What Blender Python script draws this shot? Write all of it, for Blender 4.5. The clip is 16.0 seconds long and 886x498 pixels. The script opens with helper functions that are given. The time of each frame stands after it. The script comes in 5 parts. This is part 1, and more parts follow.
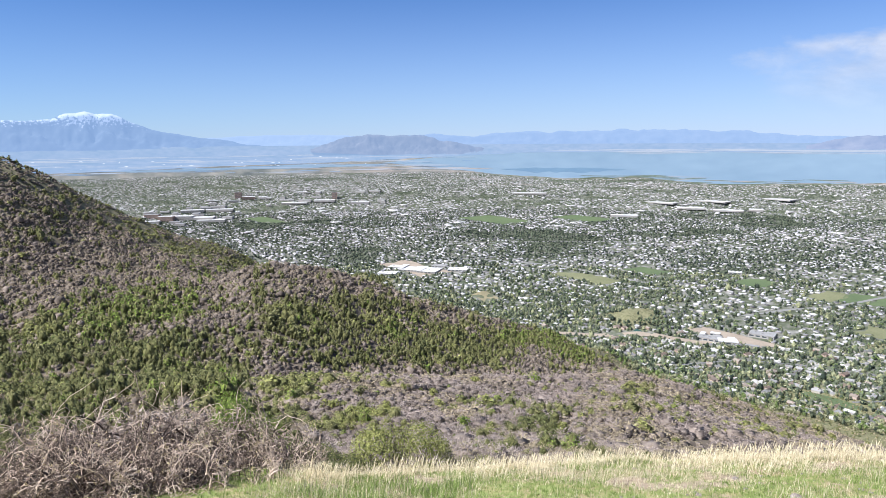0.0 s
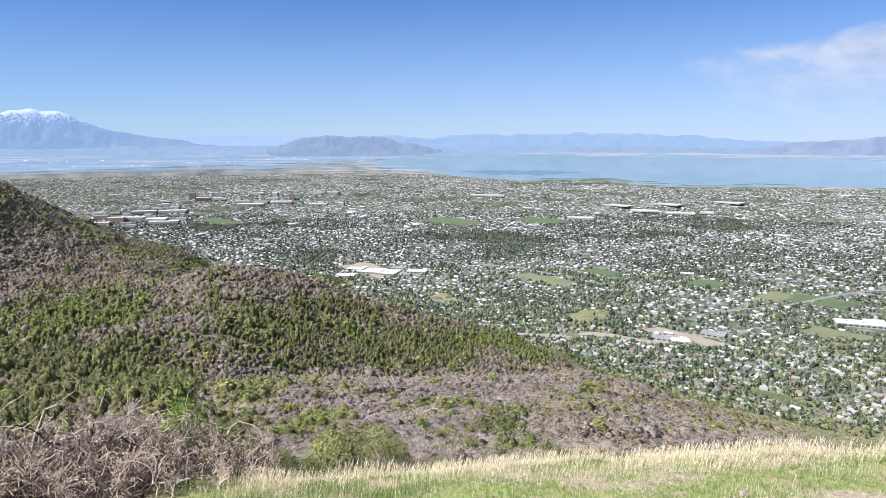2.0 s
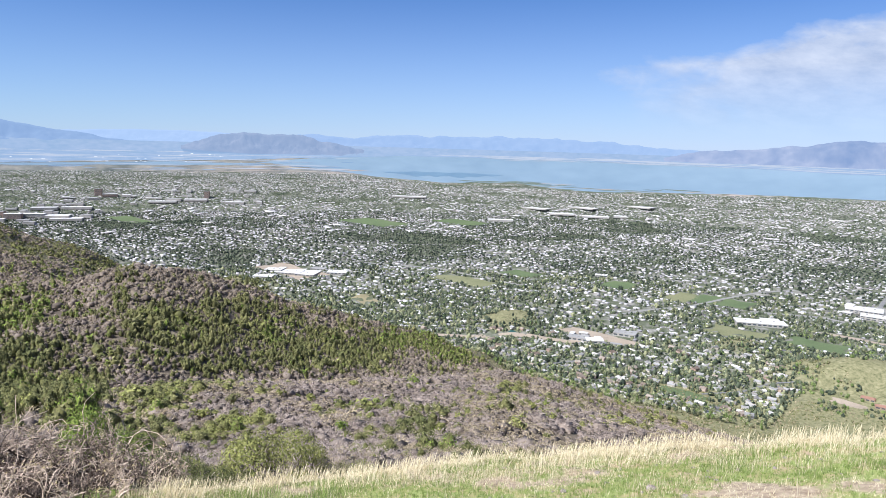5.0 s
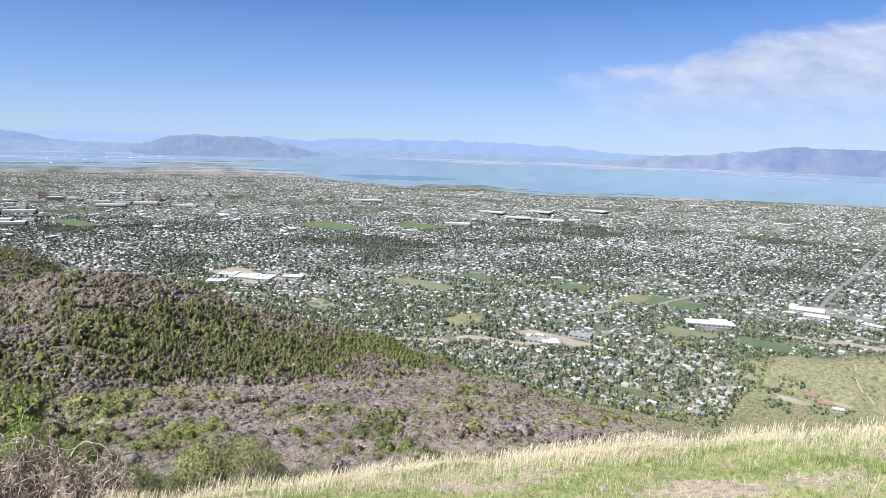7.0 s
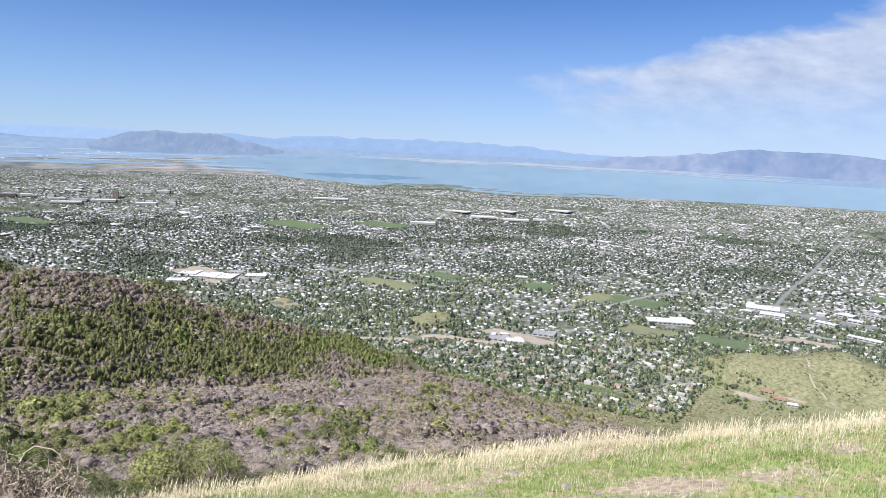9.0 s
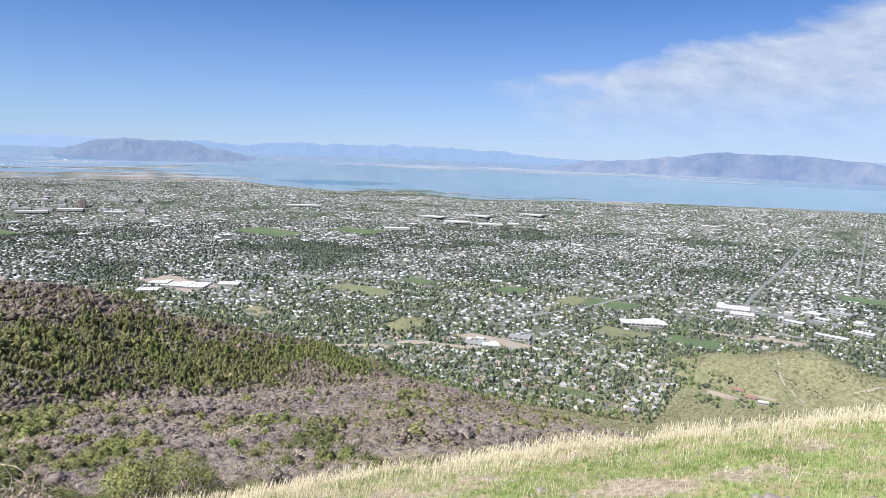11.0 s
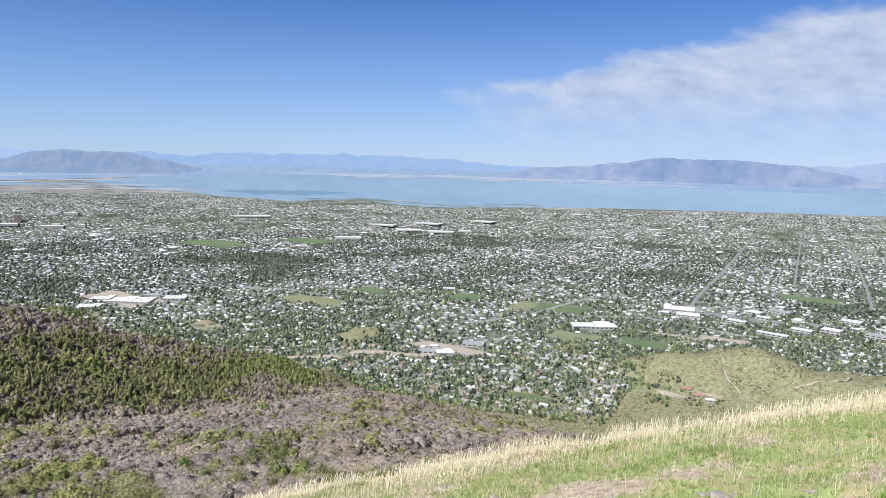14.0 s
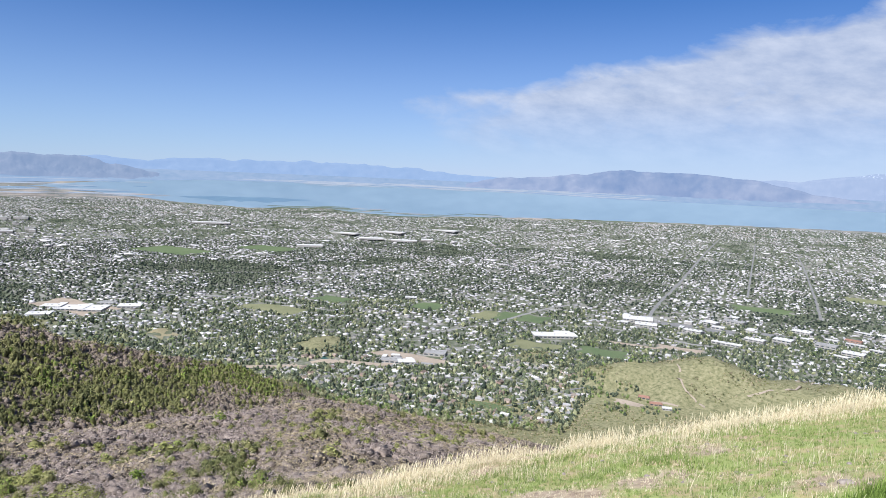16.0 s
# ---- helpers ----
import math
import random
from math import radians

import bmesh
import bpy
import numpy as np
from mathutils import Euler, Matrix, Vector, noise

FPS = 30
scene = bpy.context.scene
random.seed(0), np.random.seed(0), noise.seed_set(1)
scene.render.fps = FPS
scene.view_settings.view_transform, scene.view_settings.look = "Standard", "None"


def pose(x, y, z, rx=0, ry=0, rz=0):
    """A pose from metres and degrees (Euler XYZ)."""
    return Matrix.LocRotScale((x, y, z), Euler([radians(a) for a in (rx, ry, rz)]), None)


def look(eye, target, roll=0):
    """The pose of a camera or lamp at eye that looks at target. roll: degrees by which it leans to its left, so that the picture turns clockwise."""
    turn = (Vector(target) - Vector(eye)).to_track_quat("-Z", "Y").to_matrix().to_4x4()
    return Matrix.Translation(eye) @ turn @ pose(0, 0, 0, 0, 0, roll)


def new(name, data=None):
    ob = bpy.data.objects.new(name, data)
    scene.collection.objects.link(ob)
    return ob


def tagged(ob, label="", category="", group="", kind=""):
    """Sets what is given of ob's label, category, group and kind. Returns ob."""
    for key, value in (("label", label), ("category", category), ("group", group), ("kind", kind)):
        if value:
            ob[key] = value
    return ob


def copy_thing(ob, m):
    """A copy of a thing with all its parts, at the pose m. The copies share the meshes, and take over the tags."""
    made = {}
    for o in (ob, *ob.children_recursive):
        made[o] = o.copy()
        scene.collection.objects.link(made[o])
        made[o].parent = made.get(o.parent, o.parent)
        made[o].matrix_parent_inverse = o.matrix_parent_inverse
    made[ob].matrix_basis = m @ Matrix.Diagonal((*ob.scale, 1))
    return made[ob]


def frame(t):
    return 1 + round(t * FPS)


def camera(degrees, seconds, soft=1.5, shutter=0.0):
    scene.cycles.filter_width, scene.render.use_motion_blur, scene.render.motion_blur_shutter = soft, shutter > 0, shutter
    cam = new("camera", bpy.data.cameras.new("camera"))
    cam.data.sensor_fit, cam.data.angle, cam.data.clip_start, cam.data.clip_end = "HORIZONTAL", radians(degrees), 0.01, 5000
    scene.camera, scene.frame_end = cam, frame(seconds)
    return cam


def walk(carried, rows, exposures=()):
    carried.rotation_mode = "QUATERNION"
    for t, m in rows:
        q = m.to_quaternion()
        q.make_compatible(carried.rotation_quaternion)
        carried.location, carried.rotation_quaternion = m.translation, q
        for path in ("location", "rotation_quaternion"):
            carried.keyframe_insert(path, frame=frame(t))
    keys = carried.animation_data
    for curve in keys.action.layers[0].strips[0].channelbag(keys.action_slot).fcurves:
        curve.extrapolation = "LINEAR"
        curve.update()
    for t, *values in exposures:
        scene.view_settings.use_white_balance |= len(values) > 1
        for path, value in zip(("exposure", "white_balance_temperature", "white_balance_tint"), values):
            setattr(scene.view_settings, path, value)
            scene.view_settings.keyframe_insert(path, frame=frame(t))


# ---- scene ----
# ---------- camera: a slow pan from a hillside; the hand drifts half a metre as the body turns ----------
H = 544.0                      # height of the lookout over the town
EYE = (0.0, 0.0, H)            # the valley floor lies at z = 0
cam = camera(67.3, 16.0, soft=0.65)
# seconds, bearing from +y towards +x, elevation, roll (degrees)
PAN = [(0.0, -15.92, -9.60, -0.40), (0.5, -15.13, -9.58, -0.30), (1.0, -14.39, -9.55, -0.19), (1.5, -13.40, -9.52, 0.00), (2.0, -12.32, -9.45, 0.18), 
       (2.5, -10.73, -9.37, 0.60), (3.0, -9.16, -9.35, 0.99), (3.5, -8.08, -9.40, 1.23), (4.0, -7.20, -9.40, 1.48), (6.5, -2.74, -8.91, 1.87), 
       (7.0, -1.76, -8.83, 2.10), (7.5, -0.79, -8.80, 2.34), (8.0, -0.00, -8.78, 2.45), (8.5, 0.64, -8.79, 2.58), (9.0, 1.25, -8.78, 2.68), 
       (11.5, 3.92, -8.04, 1.92), (12.0, 4.39, -7.87, 1.67), (12.5, 5.02, -7.77, 1.63), (13.0, 5.77, -7.65, 1.46), (13.5, 6.69, -7.57, 1.47), 
       (14.0, 7.59, -7.42, 1.57), (14.5, 8.54, -7.17, 1.72), (15.0, 9.42, -6.98, 1.94), (15.5, 10.11, -6.82, 2.21), (16.0, 10.80, -6.53, 2.47)]


def aim(t, az, el, roll):
    a, e = radians(az), radians(el)
    d = Vector((math.sin(a) * math.cos(e), math.cos(a) * math.cos(e), math.sin(e)))
    s = (t - 8.0) / 8.0
    eye = Vector(EYE) + Vector((0.131 * s + 0.013 * s * s, 0.197 * s - 0.087 * s * s, 0.031 * s * s - 0.031 * s))
    return t, look(eye, eye + d * 10, roll)


walk(cam, [aim(*row) for row in PAN], exposures=[(0.0, 0.9, 6050, 10), (9.0, 0.84, 6050, 10), (16.0, 0.74, 6050, 10)])

# ---------- sky and sun ----------
SUN_AZ, SUN_EL = -130.0, 50.0
world = bpy.data.worlds.new("sky")
scene.world = world
world.use_nodes = True
wt = world.node_tree
for n in list(wt.nodes):
    wt.nodes.remove(n)


def wnode(kind, **kw):
    n = wt.nodes.new(kind)
    for k, v in kw.items():
        n.inputs[k].default_value = v
    return n


def wmath(op, a, b=None, c=None, clamp=False):
    n = wt.nodes.new("ShaderNodeMath")
    n.operation, n.use_clamp = op, clamp
    for i, v in enumerate((a, b, c)):
        if v is None:
            continue
        if isinstance(v, (int, float)):
            n.inputs[i].default_value = v
        else:
            wt.links.new(v, n.inputs[i])
    return n.outputs[0]


sky = wt.nodes.new("ShaderNodeTexSky")
sky.sky_type = "NISHITA"
sky.sun_disc = False
sky.sun_elevation, sky.sun_rotation = radians(SUN_EL), radians(SUN_AZ)
sky.altitude, sky.air_density, sky.dust_density, sky.ozone_density = 1700, 1.0, 0.35, 2.5
co = wt.nodes.new("ShaderNodeTexCoord")
sep = wt.nodes.new("ShaderNodeSeparateXYZ")
wt.links.new(co.outputs["Generated"], sep.inputs[0])
X, Y, Z = sep.outputs
azim = wmath("ARCTAN2", X, Y)                       # bearing, radians
elev = wmath("ARCSINE", Z)
# pale haze lying along the horizon
haze = wmath("POWER", wmath("SUBTRACT", 1.0, wmath("DIVIDE", wmath("ABSOLUTE", elev), 0.36), clamp=True), 2.2)
mixh = wt.nodes.new("ShaderNodeMixRGB")
# thicker to the right, towards the clouds
thick_air = wmath("ADD", 0.72, wmath("MULTIPLY", azim, 0.22), clamp=True)
wt.links.new(wmath("MULTIPLY", haze, thick_air), mixh.inputs[0])
tintn = wt.nodes.new("ShaderNodeMixRGB")
tintn.blend_type = "MULTIPLY"
tintn.inputs[0].default_value = 1.0
tintn.inputs[2].default_value = (0.335, 0.755, 1.25, 1)
wt.links.new(sky.outputs[0], tintn.inputs[1])
wt.links.new(tintn.outputs[0], mixh.inputs[1])
mixh.inputs[2].default_value = (7.8, 8.5, 10.4, 1)
# cloud bank to the right and thin streaks
comb = wt.nodes.new("ShaderNodeCombineXYZ")
wt.links.new(wmath("MULTIPLY", azim, 4.6), comb.inputs[0])
wt.links.new(wmath("ADD", wmath("MULTIPLY", elev, 10.5), wmath("MULTIPLY", azim, 1.0)), comb.inputs[1])
cn = wnode("ShaderNodeTexNoise", Scale=2.0, Detail=9.0, Roughness=0.6, Distortion=0.25)
wt.links.new(comb.outputs[0], cn.inputs["Vector"])
# upper edge of the bank climbs with the bearing
edge = wmath("ADD", wmath("MULTIPLY", azim, 0.21), 0.092)
below = wmath("DIVIDE", wmath("SUBTRACT", edge, elev), 0.045)
start = wmath("DIVIDE", wmath("SUBTRACT", azim, 0.04), 0.30, clamp=True)
body = wmath("MINIMUM", wmath("MINIMUM", below, 1.0), start)
floor_ = wmath("DIVIDE", wmath("SUBTRACT", elev, 0.012), 0.10, clamp=True)
dens = wmath("ADD", wmath("SUBTRACT", cn.outputs[0], 0.72), wmath("MULTIPLY", body, 0.66))
mask = wmath("MULTIPLY", wmath("MULTIPLY", wmath("MULTIPLY", dens, 3.0, clamp=True), floor_), 0.82)
cn2 = wnode("ShaderNodeTexNoise", Scale=4.0, Detail=7.0, Roughness=0.62)
wt.links.new(comb.outputs[0], cn2.inputs["Vector"])
ccol = wt.nodes.new("ShaderNodeMixRGB")
wt.links.new(wmath("MULTIPLY", wmath("SUBTRACT", cn2.outputs[0], 0.32), 2.6, clamp=True), ccol.inputs[0])
ccol.inputs[1].default_value = (5.6, 6.3, 7.9, 1)
ccol.inputs[2].default_value = (8.6, 8.9, 9.8, 1)
mixc = wt.nodes.new("ShaderNodeMixRGB")
wt.links.new(mask, mixc.inputs[0])
wt.links.new(mixh.outputs[0], mixc.inputs[1])
wt.links.new(ccol.outputs[0], mixc.inputs[2])
bg = wnode("ShaderNodeBackground", Strength=0.05)
wt.links.new(mixc.outputs[0], bg.inputs[0])
wo = wt.nodes.new("ShaderNodeOutputWorld")
wt.links.new(bg.outputs[0], wo.inputs[0])

sun = new("sun", bpy.data.lights.new("sun", "SUN"))
sun.data.energy, sun.data.angle, sun.data.color = 5.0, radians(0.6), (1.0, 0.97, 0.92)
_a, _e = radians(SUN_AZ), radians(SUN_EL)
sun.matrix_world = look((0, 0, 600), (-math.sin(_a) * math.cos(_e), -math.cos(_a) * math.cos(_e), 600 - math.sin(_e)))


# ---------- materials ----------
def shade(name, dark, light, scale=1.0, rough=0.9, bump=0.0, fine=8.0, rand="", amount=0.5, thin=0.0, spec=0.2, metal=0.0, stops=(0.3, 0.7)):
    """A surface of two colours mixed at two scales of noise. rand: 'object' or 'island' varies it from piece to piece."""
    m = bpy.data.materials.new(name)
    m.use_nodes = True
    t = m.node_tree
    b = t.nodes["Principled BSDF"]
    out = t.nodes["Material Output"]
    b.inputs["Roughness"].default_value, b.inputs["Metallic"].default_value = rough, metal
    b.inputs["Specular IOR Level"].default_value = spec
    c = t.nodes.new("ShaderNodeTexCoord")
    n1 = t.nodes.new("ShaderNodeTexNoise")
    n1.inputs["Scale"].default_value, n1.inputs["Detail"].default_value = scale, 5
    n2 = t.nodes.new("ShaderNodeTexNoise")
    n2.inputs["Scale"].default_value, n2.inputs["Detail"].default_value = scale * fine, 4
    for n in (n1, n2):
        t.links.new(c.outputs["Object"], n.inputs["Vector"])
    add = t.nodes.new("ShaderNodeMath")
    add.operation = "MULTIPLY_ADD"
    t.links.new(n2.outputs[0], add.inputs[0])
    add.inputs[1].default_value = 0.5
    half = t.nodes.new("ShaderNodeMath")
    half.operation = "MULTIPLY"
    half.inputs[1].default_value = 0.5
    t.links.new(n1.outputs[0], half.inputs[0])
    t.links.new(half.outputs[0], add.inputs[2])
    value = add.outputs[0]
    if rand:
        if rand == "object":
            r = t.nodes.new("ShaderNodeObjectInfo").outputs["Random"]
        else:
            r = t.nodes.new("ShaderNodeNewGeometry").outputs["Random Per Island"]
        mx = t.nodes.new("ShaderNodeMix")
        mx.inputs[0].default_value = amount
        t.links.new(value, mx.inputs[2])
        t.links.new(r, mx.inputs[3])
        value = mx.outputs[0]
    ramp = t.nodes.new("ShaderNodeValToRGB")
    ramp.color_ramp.elements[0].position, ramp.color_ramp.elements[1].position = stops
    ramp.color_ramp.elements[0].color, ramp.color_ramp.elements[1].color = (*dark, 1), (*light, 1)
    t.links.new(value, ramp.inputs[0])
    t.links.new(ramp.outputs[0], b.inputs["Base Color"])
    if bump:
        bp = t.nodes.new("ShaderNodeBump")
        bp.inputs["Strength"].default_value = bump
        t.links.new(n2.outputs[0], bp.inputs["Height"])
        t.links.new(bp.outputs[0], b.inputs["Normal"])
    if thin:
        tr = t.nodes.new("ShaderNodeBsdfTranslucent")
        t.links.new(ramp.outputs[0], tr.inputs[0])
        ms = t.nodes.new("ShaderNodeMixShader")
        ms.inputs[0].default_value = thin
        t.links.new(b.outputs[0], ms.inputs[1])
        t.links.new(tr.outputs[0], ms.inputs[2])
        t.links.new(ms.outputs[0], out.inputs[0])
    return m


M = {}
M["twig"] = shade("bare_twigs", (0.20, 0.162, 0.142), (0.46, 0.378, 0.33), 0.03, fine=50, rand="island", amount=0.3, thin=0.2, stops=(0.34, 0.66))
M["twig_brown"] = shade("brown_twigs", (0.21, 0.17, 0.112), (0.50, 0.413, 0.278), 0.03, fine=50, rand="island", amount=0.3, thin=0.2, stops=(0.34, 0.66))
# shade inside the shrubs is put into these two darker core colours
M["inner"] = shade("shaded_inner_twigs", (0.10, 0.081, 0.068), (0.27, 0.218, 0.182), 0.03, fine=50, rand="island", amount=0.3)
M["leaf_shaded"] = shade("shaded_inner_leaves", (0.055, 0.057, 0.021), (0.185, 0.178, 0.07), 0.03, fine=50, stops=(0.36, 0.64))
M["leaf_spring"] = shade("spring_leaves", (0.14, 0.15, 0.045), (0.34, 0.34, 0.12), 0.03, fine=9, rand="island", amount=0.5, thin=0.18)
M["leaf_bright"] = shade("bright_leaves", (0.095, 0.14, 0.028), (0.26, 0.33, 0.072), 0.03, fine=9, rand="island", amount=0.5, thin=0.18)
M["leaf_dark"] = shade("dark_leaves", (0.055, 0.064, 0.025), (0.19, 0.195, 0.078), 0.03, fine=9, rand="island", amount=0.5, thin=0.08)
M["leaf_olive"] = shade("olive_leaves", (0.11, 0.112, 0.048), (0.28, 0.265, 0.125), 0.03, fine=9, rand="island", amount=0.5, thin=0.12)
M["town_leaf"] = shade("town_tree_leaves", (0.025, 0.038, 0.028), (0.15, 0.17, 0.112), 0.008, fine=12, rand="island", amount=0.6, thin=0.08)
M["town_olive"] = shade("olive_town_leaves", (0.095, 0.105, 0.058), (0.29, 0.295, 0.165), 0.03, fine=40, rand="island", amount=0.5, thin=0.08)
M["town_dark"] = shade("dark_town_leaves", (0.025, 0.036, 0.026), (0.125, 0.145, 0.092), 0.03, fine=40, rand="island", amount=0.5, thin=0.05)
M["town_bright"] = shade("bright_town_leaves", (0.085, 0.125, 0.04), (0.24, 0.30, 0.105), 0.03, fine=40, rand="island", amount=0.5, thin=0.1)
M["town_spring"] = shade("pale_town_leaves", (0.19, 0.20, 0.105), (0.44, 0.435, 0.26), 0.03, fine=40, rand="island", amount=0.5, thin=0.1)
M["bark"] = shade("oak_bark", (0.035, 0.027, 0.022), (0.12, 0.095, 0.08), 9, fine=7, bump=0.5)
# crown shade is painted into the inner twigs, sunlight into the tips
M["branch"] = shade("shaded_oak_twigs", (0.045, 0.033, 0.027), (0.25, 0.185, 0.15), 3, fine=8, stops=(0.38, 0.62))
M["branch_tip_lit"] = shade("sunlit_budding_twig_tips", (0.28, 0.215, 0.17), (0.78, 0.63, 0.51), 3, fine=8, stops=(0.4, 0.66))
M["bud"] = shade("oak_buds", (0.34, 0.27, 0.15), (0.62, 0.52, 0.30), 6, fine=6, rand="island", amount=0.7, thin=0.2)
M["dry"] = shade("dry_grass", (0.50, 0.415, 0.26), (0.82, 0.73, 0.53), 0.9, fine=9, rand="island", amount=0.5, thin=0.35)
M["green"] = shade("green_grass", (0.14, 0.195, 0.05), (0.34, 0.415, 0.135), 0.7, fine=9, rand="island", amount=0.5, thin=0.35)
M["fresh"] = shade("fresh_grass", (0.10, 0.16, 0.03), (0.26, 0.36, 0.08), 0.9, fine=9, rand="island", amount=0.5, thin=0.3)
M["rock"] = shade("pale_stone", (0.16, 0.13, 0.11), (0.36, 0.31, 0.27), 5, fine=7, bump=0.6)
M["roof"] = shade("shingle_roofs", (0.10, 0.097, 0.10), (0.64, 0.62, 0.635), 0.05, fine=9, rand="island", amount=0.8, stops=(0.2, 0.95))
M["wall"] = shade("house_walls", (0.22, 0.197, 0.19), (0.62, 0.585, 0.58), 0.05, fine=9, rand="island", amount=0.75, stops=(0.2, 0.8))
M["white_roof"] = shade("white_flat_roof", (0.42, 0.41, 0.40), (0.60, 0.585, 0.57), 0.04, fine=10)
M["grey_roof"] = shade("grey_flat_roof", (0.20, 0.195, 0.19), (0.34, 0.33, 0.32), 0.04, fine=10)
M["red_roof"] = shade("terracotta_roof", (0.20, 0.11, 0.08), (0.32, 0.18, 0.135), 0.2, fine=10)
M["facade"] = shade("pale_facade", (0.26, 0.24, 0.22), (0.42, 0.395, 0.37), 0.05, fine=10)
M["brick_facade"] = shade("brown_facade", (0.22, 0.15, 0.12), (0.36, 0.26, 0.21), 0.05, fine=10)
M["glass"] = shade("window_glass", (0.03, 0.04, 0.05), (0.07, 0.085, 0.10), 0.5, rough=0.12, spec=0.6)
M["asphalt"] = shade("asphalt", (0.12, 0.12, 0.12), (0.22, 0.215, 0.21), 0.05, fine=12)
M["concrete"] = shade("pale_road", (0.17, 0.165, 0.155), (0.27, 0.26, 0.245), 0.04, fine=12)
M["dirt"] = shade("pale_dirt", (0.23, 0.185, 0.14), (0.38, 0.315, 0.25), 0.03, fine=12, bump=0.2)
M["lawn"] = shade("mown_lawn", (0.07, 0.10, 0.048), (0.12, 0.15, 0.072), 0.012, fine=15)
M["straw"] = shade("straw_hilltop", (0.18, 0.155, 0.09), (0.27, 0.235, 0.15), 0.02, fine=12)
M["meadow"] = shade("dry_meadow", (0.12, 0.13, 0.065), (0.21, 0.205, 0.115), 0.012, fine=15)
M["water_pool"] = shade("dark_pond", (0.02, 0.06, 0.06), (0.04, 0.09, 0.08), 0.05, rough=0.1, spec=0.5)


# ---------- noise and terrain ----------
_perm = np.random.RandomState(7).rand(256, 256)


def vnoise(x, y):
    xi, yi = np.floor(x).astype(int), np.floor(y).astype(int)
    fx, fy = x - xi, y - yi
    fx, fy = fx * fx * (3 - 2 * fx), fy * fy * (3 - 2 * fy)
    g = lambda i, j: _perm[(xi + i) & 255, (yi + j) & 255]
    return (g(0, 0) * (1 - fx) + g(1, 0) * fx) * (1 - fy) + (g(0, 1) * (1 - fx) + g(1, 1) * fx) * fy


def fbm(x, y, octaves=4):
    s, a, tot = 0, 1.0, 0
    for i in range(octaves):
        s, tot = s + a * vnoise(x * 2 ** i + 17 * i, y * 2 ** i + 31 * i), tot + a
        a *= 0.5
    return s / tot - 0.5


def smooth(a, b, x):
    t = np.clip((x - a) / (b - a), 0, 1)
    return t * t * (3 - 2 * t)


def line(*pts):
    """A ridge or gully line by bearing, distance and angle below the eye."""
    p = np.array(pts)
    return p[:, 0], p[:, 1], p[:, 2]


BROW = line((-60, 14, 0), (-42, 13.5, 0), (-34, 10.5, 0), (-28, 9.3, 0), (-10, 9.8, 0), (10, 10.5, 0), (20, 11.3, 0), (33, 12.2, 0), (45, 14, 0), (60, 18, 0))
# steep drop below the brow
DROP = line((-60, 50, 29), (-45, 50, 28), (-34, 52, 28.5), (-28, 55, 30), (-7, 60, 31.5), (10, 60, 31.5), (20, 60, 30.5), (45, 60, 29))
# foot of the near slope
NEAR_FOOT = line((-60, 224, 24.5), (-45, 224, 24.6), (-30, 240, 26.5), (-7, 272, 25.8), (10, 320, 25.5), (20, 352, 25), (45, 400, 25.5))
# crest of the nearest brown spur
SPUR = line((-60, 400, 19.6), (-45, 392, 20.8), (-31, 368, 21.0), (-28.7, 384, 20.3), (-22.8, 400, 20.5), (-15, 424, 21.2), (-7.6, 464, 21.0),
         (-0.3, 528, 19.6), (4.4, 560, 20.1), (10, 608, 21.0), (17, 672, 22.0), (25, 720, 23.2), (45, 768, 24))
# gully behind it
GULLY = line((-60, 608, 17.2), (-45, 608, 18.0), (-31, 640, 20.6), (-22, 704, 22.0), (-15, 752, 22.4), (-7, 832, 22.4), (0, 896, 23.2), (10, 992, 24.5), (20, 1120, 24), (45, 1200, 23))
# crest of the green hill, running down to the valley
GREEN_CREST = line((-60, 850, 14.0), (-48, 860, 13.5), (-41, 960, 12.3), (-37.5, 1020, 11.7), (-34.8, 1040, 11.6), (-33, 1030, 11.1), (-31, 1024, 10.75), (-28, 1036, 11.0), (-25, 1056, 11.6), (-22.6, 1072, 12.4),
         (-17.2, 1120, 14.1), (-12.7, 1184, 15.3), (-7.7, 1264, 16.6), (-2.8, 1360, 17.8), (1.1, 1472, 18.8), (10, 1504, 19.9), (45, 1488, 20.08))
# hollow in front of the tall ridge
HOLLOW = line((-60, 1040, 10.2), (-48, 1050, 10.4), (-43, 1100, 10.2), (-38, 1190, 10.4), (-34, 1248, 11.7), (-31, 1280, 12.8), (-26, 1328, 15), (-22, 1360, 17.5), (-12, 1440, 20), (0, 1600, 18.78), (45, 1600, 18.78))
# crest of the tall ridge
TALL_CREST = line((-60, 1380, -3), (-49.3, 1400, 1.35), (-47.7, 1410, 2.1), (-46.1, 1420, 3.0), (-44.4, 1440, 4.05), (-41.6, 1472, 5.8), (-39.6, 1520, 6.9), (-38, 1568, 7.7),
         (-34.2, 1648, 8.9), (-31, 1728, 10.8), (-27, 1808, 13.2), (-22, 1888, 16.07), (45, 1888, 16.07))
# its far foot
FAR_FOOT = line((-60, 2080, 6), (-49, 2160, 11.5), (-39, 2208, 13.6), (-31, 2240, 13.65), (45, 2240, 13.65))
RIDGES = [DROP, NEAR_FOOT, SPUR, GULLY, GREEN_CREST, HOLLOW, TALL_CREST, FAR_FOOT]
FLAT = 2300.0    # nearer than this the plan is true to scale
DEEP = 2560.0    # beyond it the far valley is drawn in towards the eye, keeping every angle


def draw_in(R):
    u = np.maximum(R - FLAT, 0)
    return np.where(R > FLAT, FLAT + DEEP * u / (u + DEEP), R)


